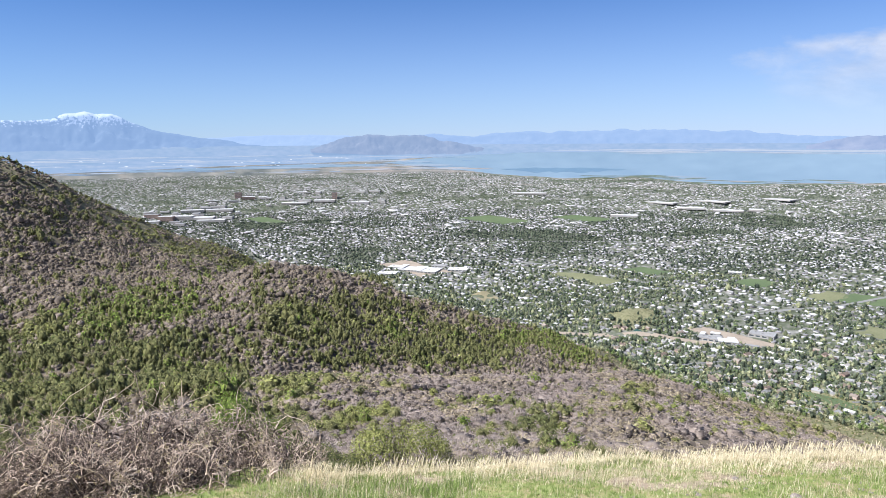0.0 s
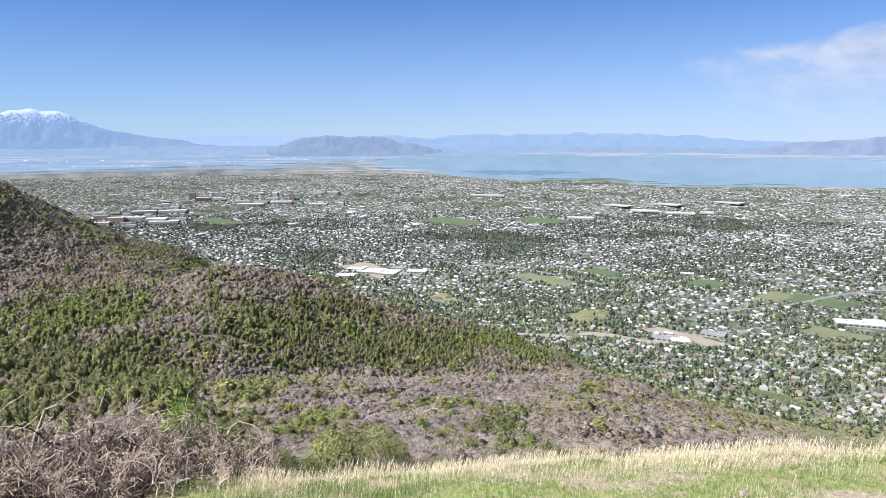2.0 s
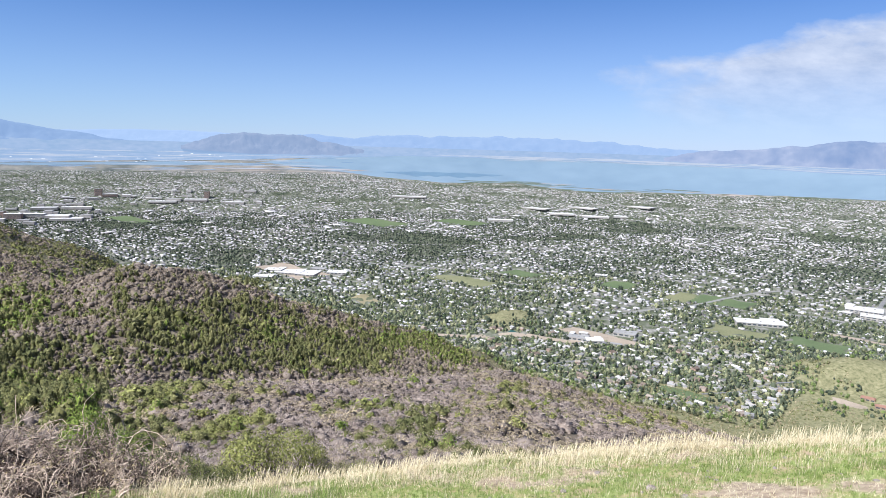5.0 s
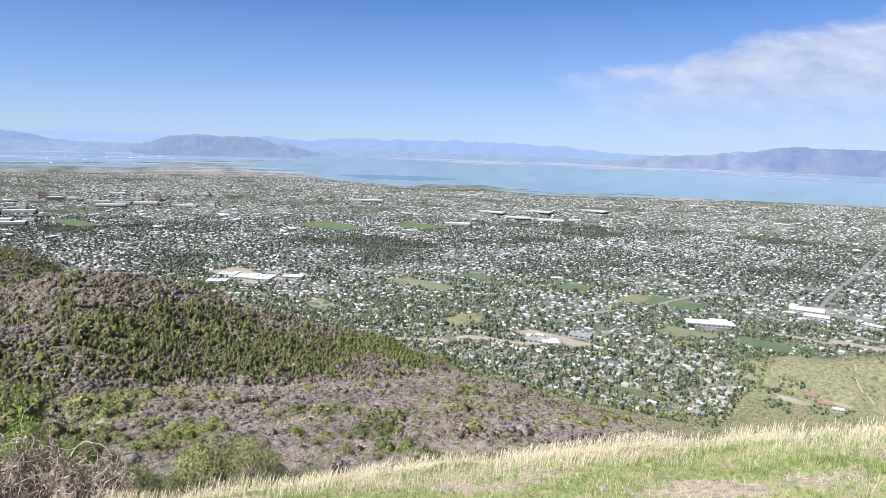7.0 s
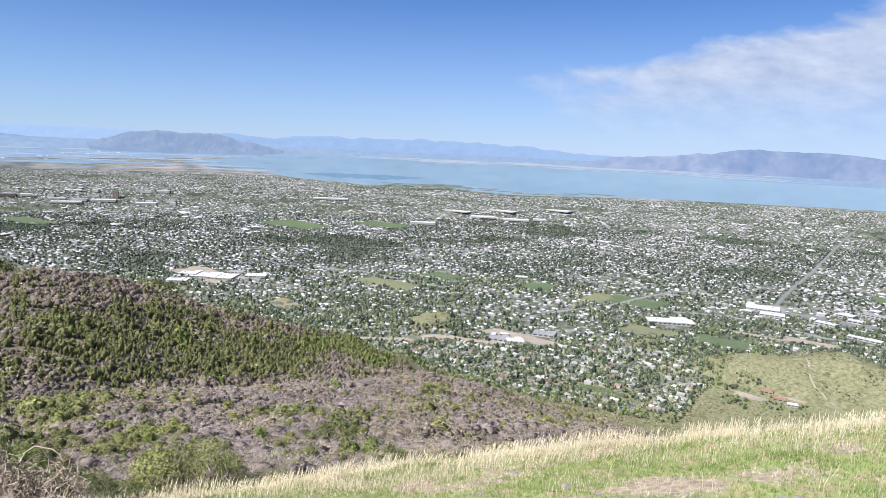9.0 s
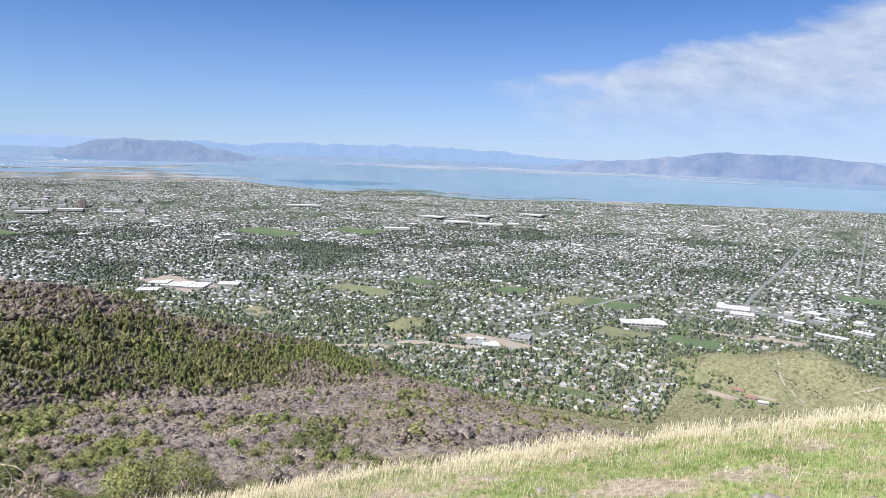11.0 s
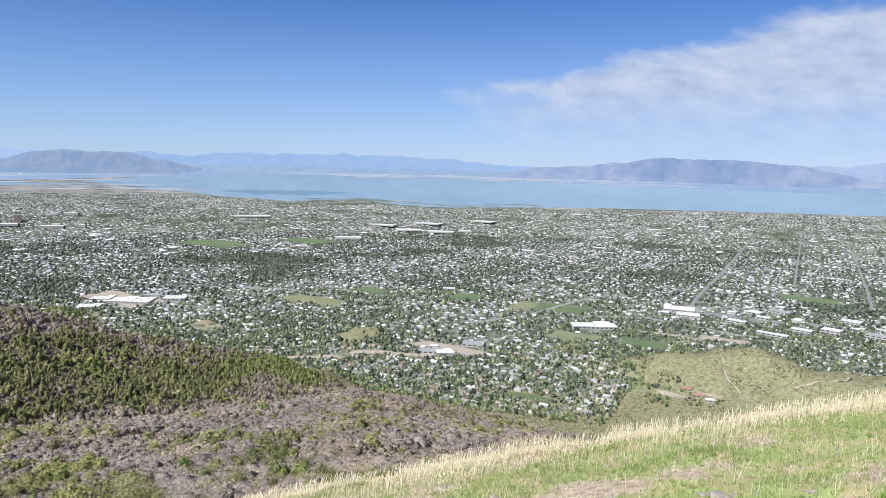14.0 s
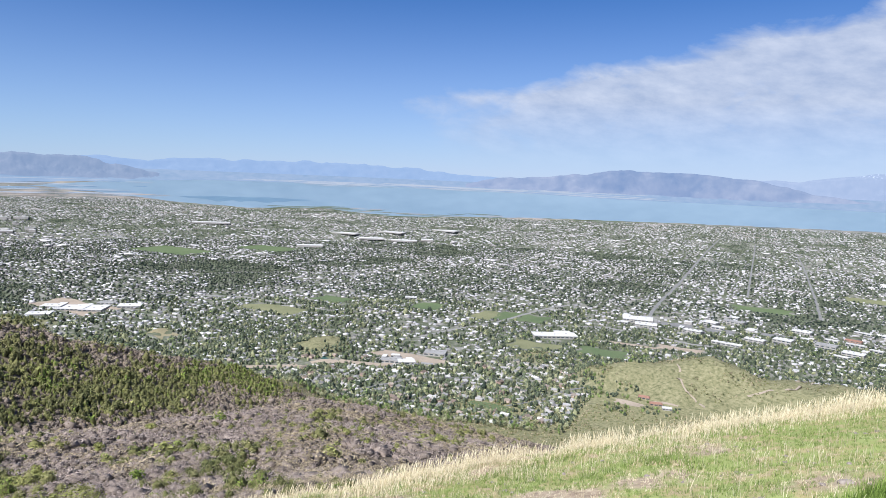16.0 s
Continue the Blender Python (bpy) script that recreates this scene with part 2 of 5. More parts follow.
def draw_out(r):
    q = np.clip(r - FLAT, 0, DEEP - 8)
    return np.where(r > FLAT, FLAT + DEEP * q / (DEEP - q), r)


def hills(x, y):
    """Knolls standing on the valley floor, in true metres."""
    z = np.zeros_like(x)
    for az, dist, high, wide, deep in KNOLLS:
        a = radians(az)
        cx, cy = dist * math.sin(a), dist * math.cos(a)
        u, v = (x - cx) * math.cos(a) - (y - cy) * math.sin(a), (x - cx) * math.sin(a) + (y - cy) * math.cos(a)
        q = np.sqrt((u / wide) ** 2 + (v / deep) ** 2)
        z += high * (1 - smooth(0.0, 1.0, q))
    z = z * (1 + 1.0 * fbm(x / 120 + 3, y / 120, 4)) - 0.9 * np.minimum(z, 14) * np.clip(1 - np.abs(fbm(x / 150 + 9, y / 150 + 4, 3)) * 9, 0, 1)
    return z


KNOLLS = [(-12.4, 2232, 15, 110, 85), (1.2, 2064, 17, 100, 110), (0.0, 1968, 26, 176, 160), (18.6, 1968, 32, 176, 144),
          (26.5, 1824, 35, 208, 192), (33.0, 1888, 64, 256, 240), (42.0, 1880, 54, 304, 240), (50.0, 1840, 64, 304, 240), (-18.0, 2400, 8, 304, 192),
          (-23, 2448, 42, 208, 112)]


def height(x, y):
    """Ground height relative to the eye, for arrays of x and y."""
    x, y = np.asarray(x, float), np.asarray(y, float)
    r = np.hypot(x, y)
    az = np.degrees(np.arctan2(x, y))
    R = draw_out(r)
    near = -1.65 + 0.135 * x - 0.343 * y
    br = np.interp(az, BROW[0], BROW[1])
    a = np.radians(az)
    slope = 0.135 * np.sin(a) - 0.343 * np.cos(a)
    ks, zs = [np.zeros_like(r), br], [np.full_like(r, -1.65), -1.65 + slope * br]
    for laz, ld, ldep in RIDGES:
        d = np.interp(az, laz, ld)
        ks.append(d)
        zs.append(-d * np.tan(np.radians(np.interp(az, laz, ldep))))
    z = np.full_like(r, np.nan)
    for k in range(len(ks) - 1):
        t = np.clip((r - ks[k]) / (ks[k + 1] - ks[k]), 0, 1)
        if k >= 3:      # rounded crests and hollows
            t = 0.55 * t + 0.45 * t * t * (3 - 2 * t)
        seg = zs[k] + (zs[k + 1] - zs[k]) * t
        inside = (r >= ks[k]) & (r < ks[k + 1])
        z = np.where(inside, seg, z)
    ax, ay = R * np.sin(a), R * np.cos(a)
    plain = -H + hills(ax, ay) + 8 * fbm(ax / 250, ay / 250, 3) * smooth(1520, 1900, R) * (1 - smooth(4000, 6000, R))
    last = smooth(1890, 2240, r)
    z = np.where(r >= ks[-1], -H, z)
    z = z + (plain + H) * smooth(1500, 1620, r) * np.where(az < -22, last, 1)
    z = np.where(r > FLAT, plain * r / R, z)
    # folds of the hillsides
    amp = smooth(60, 260, r) * (1 - smooth(2050, 2290, r)) * np.clip((z + 536) / 90, 0, 1)
    z = z + amp * (13 * fbm(x / 95, y / 95, 4) + 5 * fbm(x / 24 + 9, y / 24, 2)) * np.clip(r / 800, 0.25, 1.2)
    z = z + (1 - smooth(10, 30, r)) * (0.10 * fbm(x / 0.9, y / 0.9, 4) + 0.16 * fbm(x / 3 + 5, y / 3, 2))
    back = -1.65 + np.minimum(0.3 * r, 90 * (1 - np.exp(-r / 400.0)) + 0 * r) + 30 * fbm(x / 300, y / 300, 4) * smooth(30, 300, r)
    w = smooth(60, 100, np.abs(az))
    return z * (1 - w) + back * w


def ground(x, y):
    return height(x, y) + EYE[2]


def town(az, dep, high=0.0):
    """A place on the valley floor by bearing and angle below the eye: x, y in the drawn-in plan, true distance and local scale."""
    R = (H - high) / np.tan(np.radians(dep))
    r = draw_in(R)
    a = np.radians(az)
    return r * np.sin(a), r * np.cos(a), R, r / R


# ---------- mesh helpers ----------
def mesh_of(name, V, F, mats, idx=None, smooth_faces=False):
    me = bpy.data.meshes.new(name)
    V, F = np.asarray(V, np.float32), np.asarray(F, np.int32)
    me.vertices.add(len(V))
    me.vertices.foreach_set("co", V.ravel())
    n = F.shape[1]
    me.loops.add(F.size)
    me.loops.foreach_set("vertex_index", F.ravel())
    me.polygons.add(len(F))
    me.polygons.foreach_set("loop_start", np.arange(0, F.size, n, dtype=np.int32))
    for m in mats:
        me.materials.append(m)
    if idx is not None:
        me.polygons.foreach_set("material_index", np.asarray(idx, np.int32))
    me.update(calc_edges=True)
    me.validate()
    if smooth_faces:
        me.polygons.foreach_set("use_smooth", np.ones(len(F), bool))
    return me


def scattered(name, shapes, pos, size, turn, mats, label, category, pick, lean=None, idx=None):
    """Many copies of a few small shapes joined into one mesh. size: (n, 3)."""
    Vs, Fs, Is, off = [], [], [], 0
    for k, (tv, tf) in enumerate(shapes):
        sel = np.where(pick == k)[0]
        if not len(sel):
            continue
        c, s = np.cos(turn[sel])[:, None], np.sin(turn[sel])[:, None]
        v = tv[None] * size[sel][:, None, :]
        x, y = v[..., 0] * c - v[..., 1] * s, v[..., 0] * s + v[..., 1] * c
        if lean is not None:
            x = x + v[..., 2] * lean[sel][:, :1]
            y = y + v[..., 2] * lean[sel][:, 1:]
        V = np.stack([x, y, v[..., 2]], -1) + pos[sel][:, None, :]
        F = tf[None] + (np.arange(len(sel)) * len(tv))[:, None, None] + off
        off += len(sel) * len(tv)
        Vs.append(V.reshape(-1, 3))
        Fs.append(F.reshape(-1, tf.shape[1]))
        if idx is not None:
            Is.append(np.tile(idx[k], len(sel)))
    me = mesh_of(name, np.concatenate(Vs), np.concatenate(Fs), mats, np.concatenate(Is) if Is else None)
    return tagged(new(name, me), label, category, kind="stuff")


def part(name, bm, material, parent, label=""):
    me = bpy.data.meshes.new(name)
    bm.to_mesh(me)
    bm.free()
    me.materials.append(material)
    ob = new(name, me)
    ob.parent = parent
    if label:
        ob["label"] = label
    return ob


def box(bm, x0, y0, z0, x1, y1, z1):
    v = [bm.verts.new(p) for p in ((x0, y0, z0), (x1, y0, z0), (x1, y1, z0), (x0, y1, z0), (x0, y0, z1), (x1, y0, z1), (x1, y1, z1), (x0, y1, z1))]
    for f in ((0, 3, 2, 1), (4, 5, 6, 7), (0, 1, 5, 4), (1, 2, 6, 5), (2, 3, 7, 6), (3, 0, 4, 7)):
        bm.faces.new([v[i] for i in f])
    return bm


rs = np.random.RandomState(11)

# ---------- the ground: one sheet from the camera's feet to the horizon ----------
def ground_material():
    m = bpy.data.materials.new("ground")
    m.use_nodes = True
    t = m.node_tree
    b = t.nodes["Principled BSDF"]
    b.inputs["Roughness"].default_value, b.inputs["Specular IOR Level"].default_value = 0.95, 0.1
    c = t.nodes.new("ShaderNodeTexCoord")

    def noise_of(scale, detail=6.0):
        n = t.nodes.new("ShaderNodeTexNoise")
        n.inputs["Scale"].default_value, n.inputs["Detail"].default_value, n.inputs["Roughness"].default_value = scale, detail, 0.62
        t.links.new(c.outputs["Object"], n.inputs["Vector"])
        return n.outputs[0]

    def ramp(v, *stops):
        r = t.nodes.new("ShaderNodeValToRGB")
        e = r.color_ramp.elements
        while len(e) < len(stops):
            e.new(0.5)
        for q, (p, col) in zip(e, stops):
            q.position, q.color = p, (*col, 1)
        t.links.new(v, r.inputs[0])
        return r.outputs[0]

    def mixed(f, a, b2):
        x = t.nodes.new("ShaderNodeMixRGB")
        t.links.new(f, x.inputs[0])
        t.links.new(a, x.inputs[1])
        t.links.new(b2, x.inputs[2])
        return x.outputs[0]

    at = t.nodes.new("ShaderNodeAttribute")
    at.attribute_name = "cover"
    sp = t.nodes.new("ShaderNodeSeparateColor")
    t.links.new(at.outputs["Color"], sp.inputs[0])
    soil_at = t.nodes.new("ShaderNodeAttribute")
    soil_at.attribute_name = "soil"
    soil = ramp(noise_of(9.0, 12), (0.3, (0.20, 0.145, 0.10)), (0.5, (0.36, 0.28, 0.20)), (0.7, (0.52, 0.43, 0.31)))
    turf = ramp(noise_of(2.6, 12), (0.32, (0.42, 0.31, 0.22)), (0.44, (0.36, 0.31, 0.15)), (0.54, (0.28, 0.31, 0.11)), (0.75, (0.33, 0.38, 0.14)))
    turf = mixed(soil_at.outputs["Fac"], turf, soil)
    scrub = ramp(noise_of(0.05, 9), (0.32, (0.07, 0.057, 0.044)), (0.52, (0.13, 0.105, 0.082)), (0.72, (0.25, 0.205, 0.145)))
    hill = ramp(noise_of(0.11, 12), (0.30, (0.085, 0.088, 0.045)), (0.5, (0.19, 0.182, 0.098)), (0.72, (0.29, 0.26, 0.16)))
    urban = ramp(noise_of(0.02, 9), (0.30, (0.045, 0.058, 0.032)), (0.46, (0.10, 0.11, 0.072)), (0.58, (0.19, 0.185, 0.16)), (0.72, (0.32, 0.305, 0.28)))
    farm = ramp(noise_of(0.006, 5), (0.32, (0.08, 0.09, 0.085)), (0.5, (0.16, 0.16, 0.145)), (0.7, (0.27, 0.245, 0.21)))
    col = mixed(sp.outputs[0], urban, scrub)
    col = mixed(sp.outputs[1], col, hill)
    x2 = mixed(sp.outputs[2], col, farm)
    a2 = t.nodes.new("ShaderNodeAttribute")
    a2.attribute_name = "turf"
    col = mixed(a2.outputs["Fac"], x2, turf)
    t.links.new(col, b.inputs["Base Color"])
    bp = t.nodes.new("ShaderNodeBump")
    bp.inputs["Strength"].default_value, bp.inputs["Distance"].default_value = 0.5, 0.05
    t.links.new(noise_of(14, 5), bp.inputs["Height"])
    t.links.new(bp.outputs[0], b.inputs["Normal"])
    return m


# trodden and stony patches of the near slope
bare = lambda x, y: fbm(x / 1.4 + 3, y / 1.4, 3) + 0.4 * fbm(x / 0.5, y / 0.5, 2)
SHORE_AZ = (-60, -35, -20, -15.1, -10.3, -5.5, -1.5, 0.5, 4.4, 6.6, 21.1, 34.4, 44.1, 60)
SHORE_DEP = (2.95, 2.85, 2.7, 2.78, 3.28, 3.55, 3.45, 3.4, 3.75, 3.88, 3.45, 3.17, 2.92, 2.8)
az_fine = np.concatenate([np.arange(-180, -62, 4.0), np.arange(-62, 62, 0.36), np.arange(62, 180, 4.0)])
rings = np.concatenate([np.geomspace(0.001, 3.4, 24), np.arange(3.5, 16, 0.125), np.geomspace(16.2, 24.6, 14), np.geomspace(25.5, 2300, 190), np.linspace(2325, 4700, 60)])
RR, AA = np.meshgrid(rings, np.radians(az_fine), indexing="ij")
gx, gy = RR * np.sin(AA), RR * np.cos(AA)
gz = ground(gx, gy)
n_r, n_a = RR.shape
ii = np.arange(n_r * n_a).reshape(n_r, n_a)
nx = np.roll(ii, -1, axis=1)
quads = np.stack([ii[:-1], nx[:-1], nx[1:], ii[1:]], -1).reshape(-1, 4)
me = mesh_of("ground", np.stack([gx, gy, gz], -1).reshape(-1, 3), quads, [ground_material()], smooth_faces=True)
rel, azd = gz - H, np.degrees(AA)
Rt = draw_out(RR)
on_hill = np.clip((gz - 16) / 30, 0, 1) * (1 - smooth(2000, 2270, RR)) * np.where((RR > 1540) & (azd > -20), 0, 1)
grassy = np.clip((hills(Rt * np.sin(AA), Rt * np.cos(AA)) - 8) / 12, 0, 1) * (RR > 1520)
grassy = np.maximum(grassy, smooth(17, 26, azd) * (1 - smooth(1850, 2000, Rt)) * (RR > 1480))
grassy = np.maximum(grassy, smooth(-6, 2, azd) * smooth(900, 1000, RR) * (1 - smooth(1590, 1660, RR + 60 * fbm(gx / 40, gy / 40, 3))))
grassy = np.maximum(grassy, 0.6 * smooth(1120, 1300, RR) * (1 - smooth(-36, -30, azd)) * (RR < 1900))
farmland = smooth(9200, 9900, Rt + 300 * fbm(gx / 200, gy / 200, 3)) * (np.abs(azd) < 70)
turf_w = (1 - smooth(14, 22, RR)) * (np.abs(azd) < 181)
cv = me.attributes.new("cover", "FLOAT_COLOR", "POINT")
cv.data.foreach_set("color", np.stack([on_hill, grassy, farmland, np.ones_like(gz)], -1).astype(np.float32).ravel())
tf = me.attributes.new("turf", "FLOAT", "POINT")
tf.data.foreach_set("value", turf_w.astype(np.float32).ravel())
sl = me.attributes.new("soil", "FLOAT", "POINT")
sl.data.foreach_set("value", (1 - smooth(-0.30, -0.06, bare(gx, gy) + 0.35 * fbm(gx / 0.22, gy / 0.22, 2))).astype(np.float32).ravel())
tagged(new("ground", me), "grassy and scrubby mountainside running down to a broad valley", "ground", kind="structure")


def sheet(name, material, az0, az1, near, far, na, nr, lift, label, kind="structure", category="ground"):
    """A sheet lying on the valley floor between two lines of bearing and angle below the eye."""
    A = np.linspace(az0, az1, na)
    n, f = near(A), far(A)
    D = n[None] + (f - n)[None] * np.linspace(0, 1, nr)[:, None]
    AZ = np.broadcast_to(A, D.shape)
    x, y, R, k = town(AZ, D)
    z = ground(x, y) + lift
    ids = np.arange(nr * na).reshape(nr, na)
    q = np.stack([ids[:-1, :-1], ids[:-1, 1:], ids[1:, 1:], ids[1:, :-1]], -1).reshape(-1, 4)
    ob = new(name, mesh_of(name, np.stack([x, y, z], -1).reshape(-1, 3), q, [material], smooth_faces=True))
    return tagged(ob, label, category, kind=kind)


def water_material():
    m = shade("lake_water", (0.14, 0.20, 0.255), (0.185, 0.25, 0.305), 0.0016, rough=0.35, spec=0.5, fine=5)
    return m


M["lake"] = water_material()
M["wind"] = shade("ruffled_dark_water", (0.10, 0.16, 0.22), (0.13, 0.20, 0.26), 0.003, rough=0.3, spec=0.5, fine=5)
M["farm_tan"] = shade("tan_fields", (0.20, 0.175, 0.155), (0.32, 0.275, 0.24), 0.004, fine=8)
M["farm_green"] = shade("green_fields", (0.07, 0.095, 0.07), (0.13, 0.15, 0.105), 0.004, fine=8)
wig = lambda A, s, k: k * np.array([noise.noise(Vector((a * s, 3.1, 0.7))) for a in A])


def tapered(A):
    """1 in the middle of a stretch, thinning unevenly to a point at its ends."""
    u = np.abs(2 * (A - A[0]) / (A[-1] - A[0]) - 1)
    return np.clip((1 - u ** 2.2) * (1 + wig(A, 1.3, 0.7)), 0.01, 1.6)


sheet("lake", M["lake"], -21, 62, lambda A: np.where(A < -15, np.interp(A, (-21, -18, -15), (2.2, 2.42, 2.78)), np.interp(A, SHORE_AZ, SHORE_DEP)) + wig(A, 0.9, 0.05),
      lambda A: np.interp(A, (-21, -16, -12, 0, 14, 25, 40, 62), (2.19, 1.7, 1.42, 1.32, 1.32, 1.55, 1.5, 1.4)), 221, 20, 0.5, "pale blue-green lake under haze", category="lake")
sheet("lake_bay", M["lake"], -43, -21.5, lambda A: np.interp(A, (-43, -38, -34, -27, -21.5), (2.5, 2.66, 2.56, 2.54, 2.4)) + wig(A, 0.8, 0.05),
      lambda A: np.interp(A, (-43, -36, -27, -21.5), (2.48, 2.44, 2.22, 2.38)), 61, 8, 0.5, "shallow pale blue bay among fields", category="lake")
sheet("dark_water", M["wind"], -11, -0.5, lambda A: 2.78 + 0.28 * tapered(A), lambda A: 2.78 - 0.1 * tapered(A), 61, 5, 0.8, "dark wind-ruffled patch of lake water", category="lake")


def strips(name, material, many, az0, az1, d0, d1, lift, label, seed, long=(2.0, 7.0), thick=(0.02, 0.07)):
    """Many thin fields and tree lines seen edge on, lying on the far valley floor."""
    q = np.random.RandomState(seed)
    V, F = [], []
    for j in range(many):
        c, w, d, th = q.uniform(az0, az1), q.uniform(*long), q.uniform(d0, d1), q.uniform(*thick)
        A = np.linspace(c - w / 2, c + w / 2, 15)
        mid = d + 0.012 * np.sin(A * 0.9 + c) + 0.006 * (A - c)
        t = np.clip(1 - np.abs(np.linspace(-1, 1, 15)) ** 3, 0.04, 1) * (0.7 + 0.5 * q.rand(15)) * th / 2
        k = len(V)
        for e in (mid + t, mid - t):
            x, y, R, sc = town(A, e)
            V += list(zip(x, y, ground(x, y) + lift + 0.03 * (j % 9)))
        F += [(k + i, k + i + 1, k + 15 + i + 1, k + 15 + i) for i in range(14)]
    return tagged(new(name, mesh_of(name, V, F, [material])), label, "fields", kind="stuff")


strips("tan_fields", M["farm_tan"], 60, -26, 46, 3.35, 4.1, 0.6, "thin dry tan fields along the lake shore", 1, (1.5, 5.0))
strips("green_fields", M["farm_green"], 60, -26, 46, 3.4, 4.1, 0.9, "thin green fields along the lake shore", 2, (1.5, 5.0))
strips("spit_fields", M["farm_tan"], 16, -27, -13, 2.5, 3.1, 0.9, "tan fields on the low spit in the lake", 3, (3.0, 6.5), (0.03, 0.09))
strips("shore_trees", M["farm_green"], 14, -4, 3, 3.25, 3.5, 1.2, "dark line of trees on a low shore", 4, (1.0, 3.5), (0.02, 0.05))


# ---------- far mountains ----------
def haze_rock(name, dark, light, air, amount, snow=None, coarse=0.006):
    """Far slopes seen in bluish air: rock and grass, with the haze put into the material as emission."""
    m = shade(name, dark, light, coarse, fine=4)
    t = m.node_tree
    b = t.nodes["Principled BSDF"]
    out = t.nodes["Material Output"]
    if snow:
        tc = t.nodes.new("ShaderNodeTexCoord")
        sx = t.nodes.new("ShaderNodeSeparateXYZ")
        t.links.new(tc.outputs["Object"], sx.inputs[0])
        n = t.nodes.new("ShaderNodeTexNoise")
        n.inputs["Scale"].default_value, n.inputs["Detail"].default_value, n.inputs["Roughness"].default_value = 0.06, 8, 0.72
        t.links.new(tc.outputs["Object"], n.inputs["Vector"])
        a = t.nodes.new("ShaderNodeMath")
        a.operation = "MULTIPLY_ADD"
        t.links.new(n.outputs[0], a.inputs[0])
        a.inputs[1].default_value = 400
        t.links.new(sx.outputs[2], a.inputs[2])
        mr = t.nodes.new("ShaderNodeMapRange")
        mr.inputs[1].default_value, mr.inputs[2].default_value = snow, snow + 22
        t.links.new(a.outputs[0], mr.inputs[0])
        mx = t.nodes.new("ShaderNodeMixRGB")
        t.links.new(mr.outputs[0], mx.inputs[0])
        src = b.inputs["Base Color"].links[0].from_socket
        t.links.new(src, mx.inputs[1])
        mx.inputs[2].default_value = (0.85, 0.86, 0.88, 1)
        t.links.new(mx.outputs[0], b.inputs["Base Color"])
    # painted haze: a constant bluish glow mixed over the surface colour
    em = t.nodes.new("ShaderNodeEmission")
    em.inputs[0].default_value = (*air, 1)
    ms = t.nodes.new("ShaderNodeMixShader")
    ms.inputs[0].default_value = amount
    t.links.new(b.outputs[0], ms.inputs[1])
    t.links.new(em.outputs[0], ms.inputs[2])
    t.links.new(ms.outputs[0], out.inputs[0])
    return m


def mountains(name, dist, deep, crest, base, material, label, rough=0.10, seed=0.0, n=260):
    """A range on the horizon: crest given by bearing and elevation, with spurs running down to its foot."""
    ca = np.array([c[0] for c in crest], float)
    ce = np.array([c[1] for c in crest], float)
    A = np.linspace(ca[0], ca[-1], n)
    top = np.interp(A, ca, ce) + 0.1 + rough * 0.8 * np.array([noise.fractal(Vector((a * 0.55 + seed, seed, 0)), 0.9, 2.1, 5) for a in A])
    rows = 22
    S = np.concatenate([np.linspace(-1, 0, 17), np.linspace(0.07, 0.35, 5)])
    V = np.zeros((rows, n, 3))
    for j, s in enumerate(S):
        d = dist + deep * s
        fall = np.clip(abs(s), 0, 1) ** 0.8 if s < 0 else s * 1.2
        for i, a in enumerate(A):
            low = np.interp(a, [b[0] for b in base], [b[1] for b in base])
            rel_h = (top[i] - low) * (1 - fall)
            rib = 0.22 * (top[i] - low) * noise.fractal(Vector((a * 0.9 + seed, s * 2.4, seed + 4)), 0.8, 2.2, 5) * min(1, 4 * fall * (1 - fall)) if 0 < fall < 1 else 0
            e = radians(low + rel_h + rib)
            V[j, i] = (d * math.sin(radians(a)), d * math.cos(radians(a)), EYE[2] + d * math.tan(e))
    ids = np.arange(rows * n).reshape(rows, n)
    q = np.stack([ids[:-1, :-1], ids[:-1, 1:], ids[1:, 1:], ids[1:, :-1]], -1).reshape(-1, 4)
    ob = new(name, mesh_of(name, V.reshape(-1, 3), q, [material], smooth_faces=True))
    return tagged(ob, label, "mountains", kind="structure")


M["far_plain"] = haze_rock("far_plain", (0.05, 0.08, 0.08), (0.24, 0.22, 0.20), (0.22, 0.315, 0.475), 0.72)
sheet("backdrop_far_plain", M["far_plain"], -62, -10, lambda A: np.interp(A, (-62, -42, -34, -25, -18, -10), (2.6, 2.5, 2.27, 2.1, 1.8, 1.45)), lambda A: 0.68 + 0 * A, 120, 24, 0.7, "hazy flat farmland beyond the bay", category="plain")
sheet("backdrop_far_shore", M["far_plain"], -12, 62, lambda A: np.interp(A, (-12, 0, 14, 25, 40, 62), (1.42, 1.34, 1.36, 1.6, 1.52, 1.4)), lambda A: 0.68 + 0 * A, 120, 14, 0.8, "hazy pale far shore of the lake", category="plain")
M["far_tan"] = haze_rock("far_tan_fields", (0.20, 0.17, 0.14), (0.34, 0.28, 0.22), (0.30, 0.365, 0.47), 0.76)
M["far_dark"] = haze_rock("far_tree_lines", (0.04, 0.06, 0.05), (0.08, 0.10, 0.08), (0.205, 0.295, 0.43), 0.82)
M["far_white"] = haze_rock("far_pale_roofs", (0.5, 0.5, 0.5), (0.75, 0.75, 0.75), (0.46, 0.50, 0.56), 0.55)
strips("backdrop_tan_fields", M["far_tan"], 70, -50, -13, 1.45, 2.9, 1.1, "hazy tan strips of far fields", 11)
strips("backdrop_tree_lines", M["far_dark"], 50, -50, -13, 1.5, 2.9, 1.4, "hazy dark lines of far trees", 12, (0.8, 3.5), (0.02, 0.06))
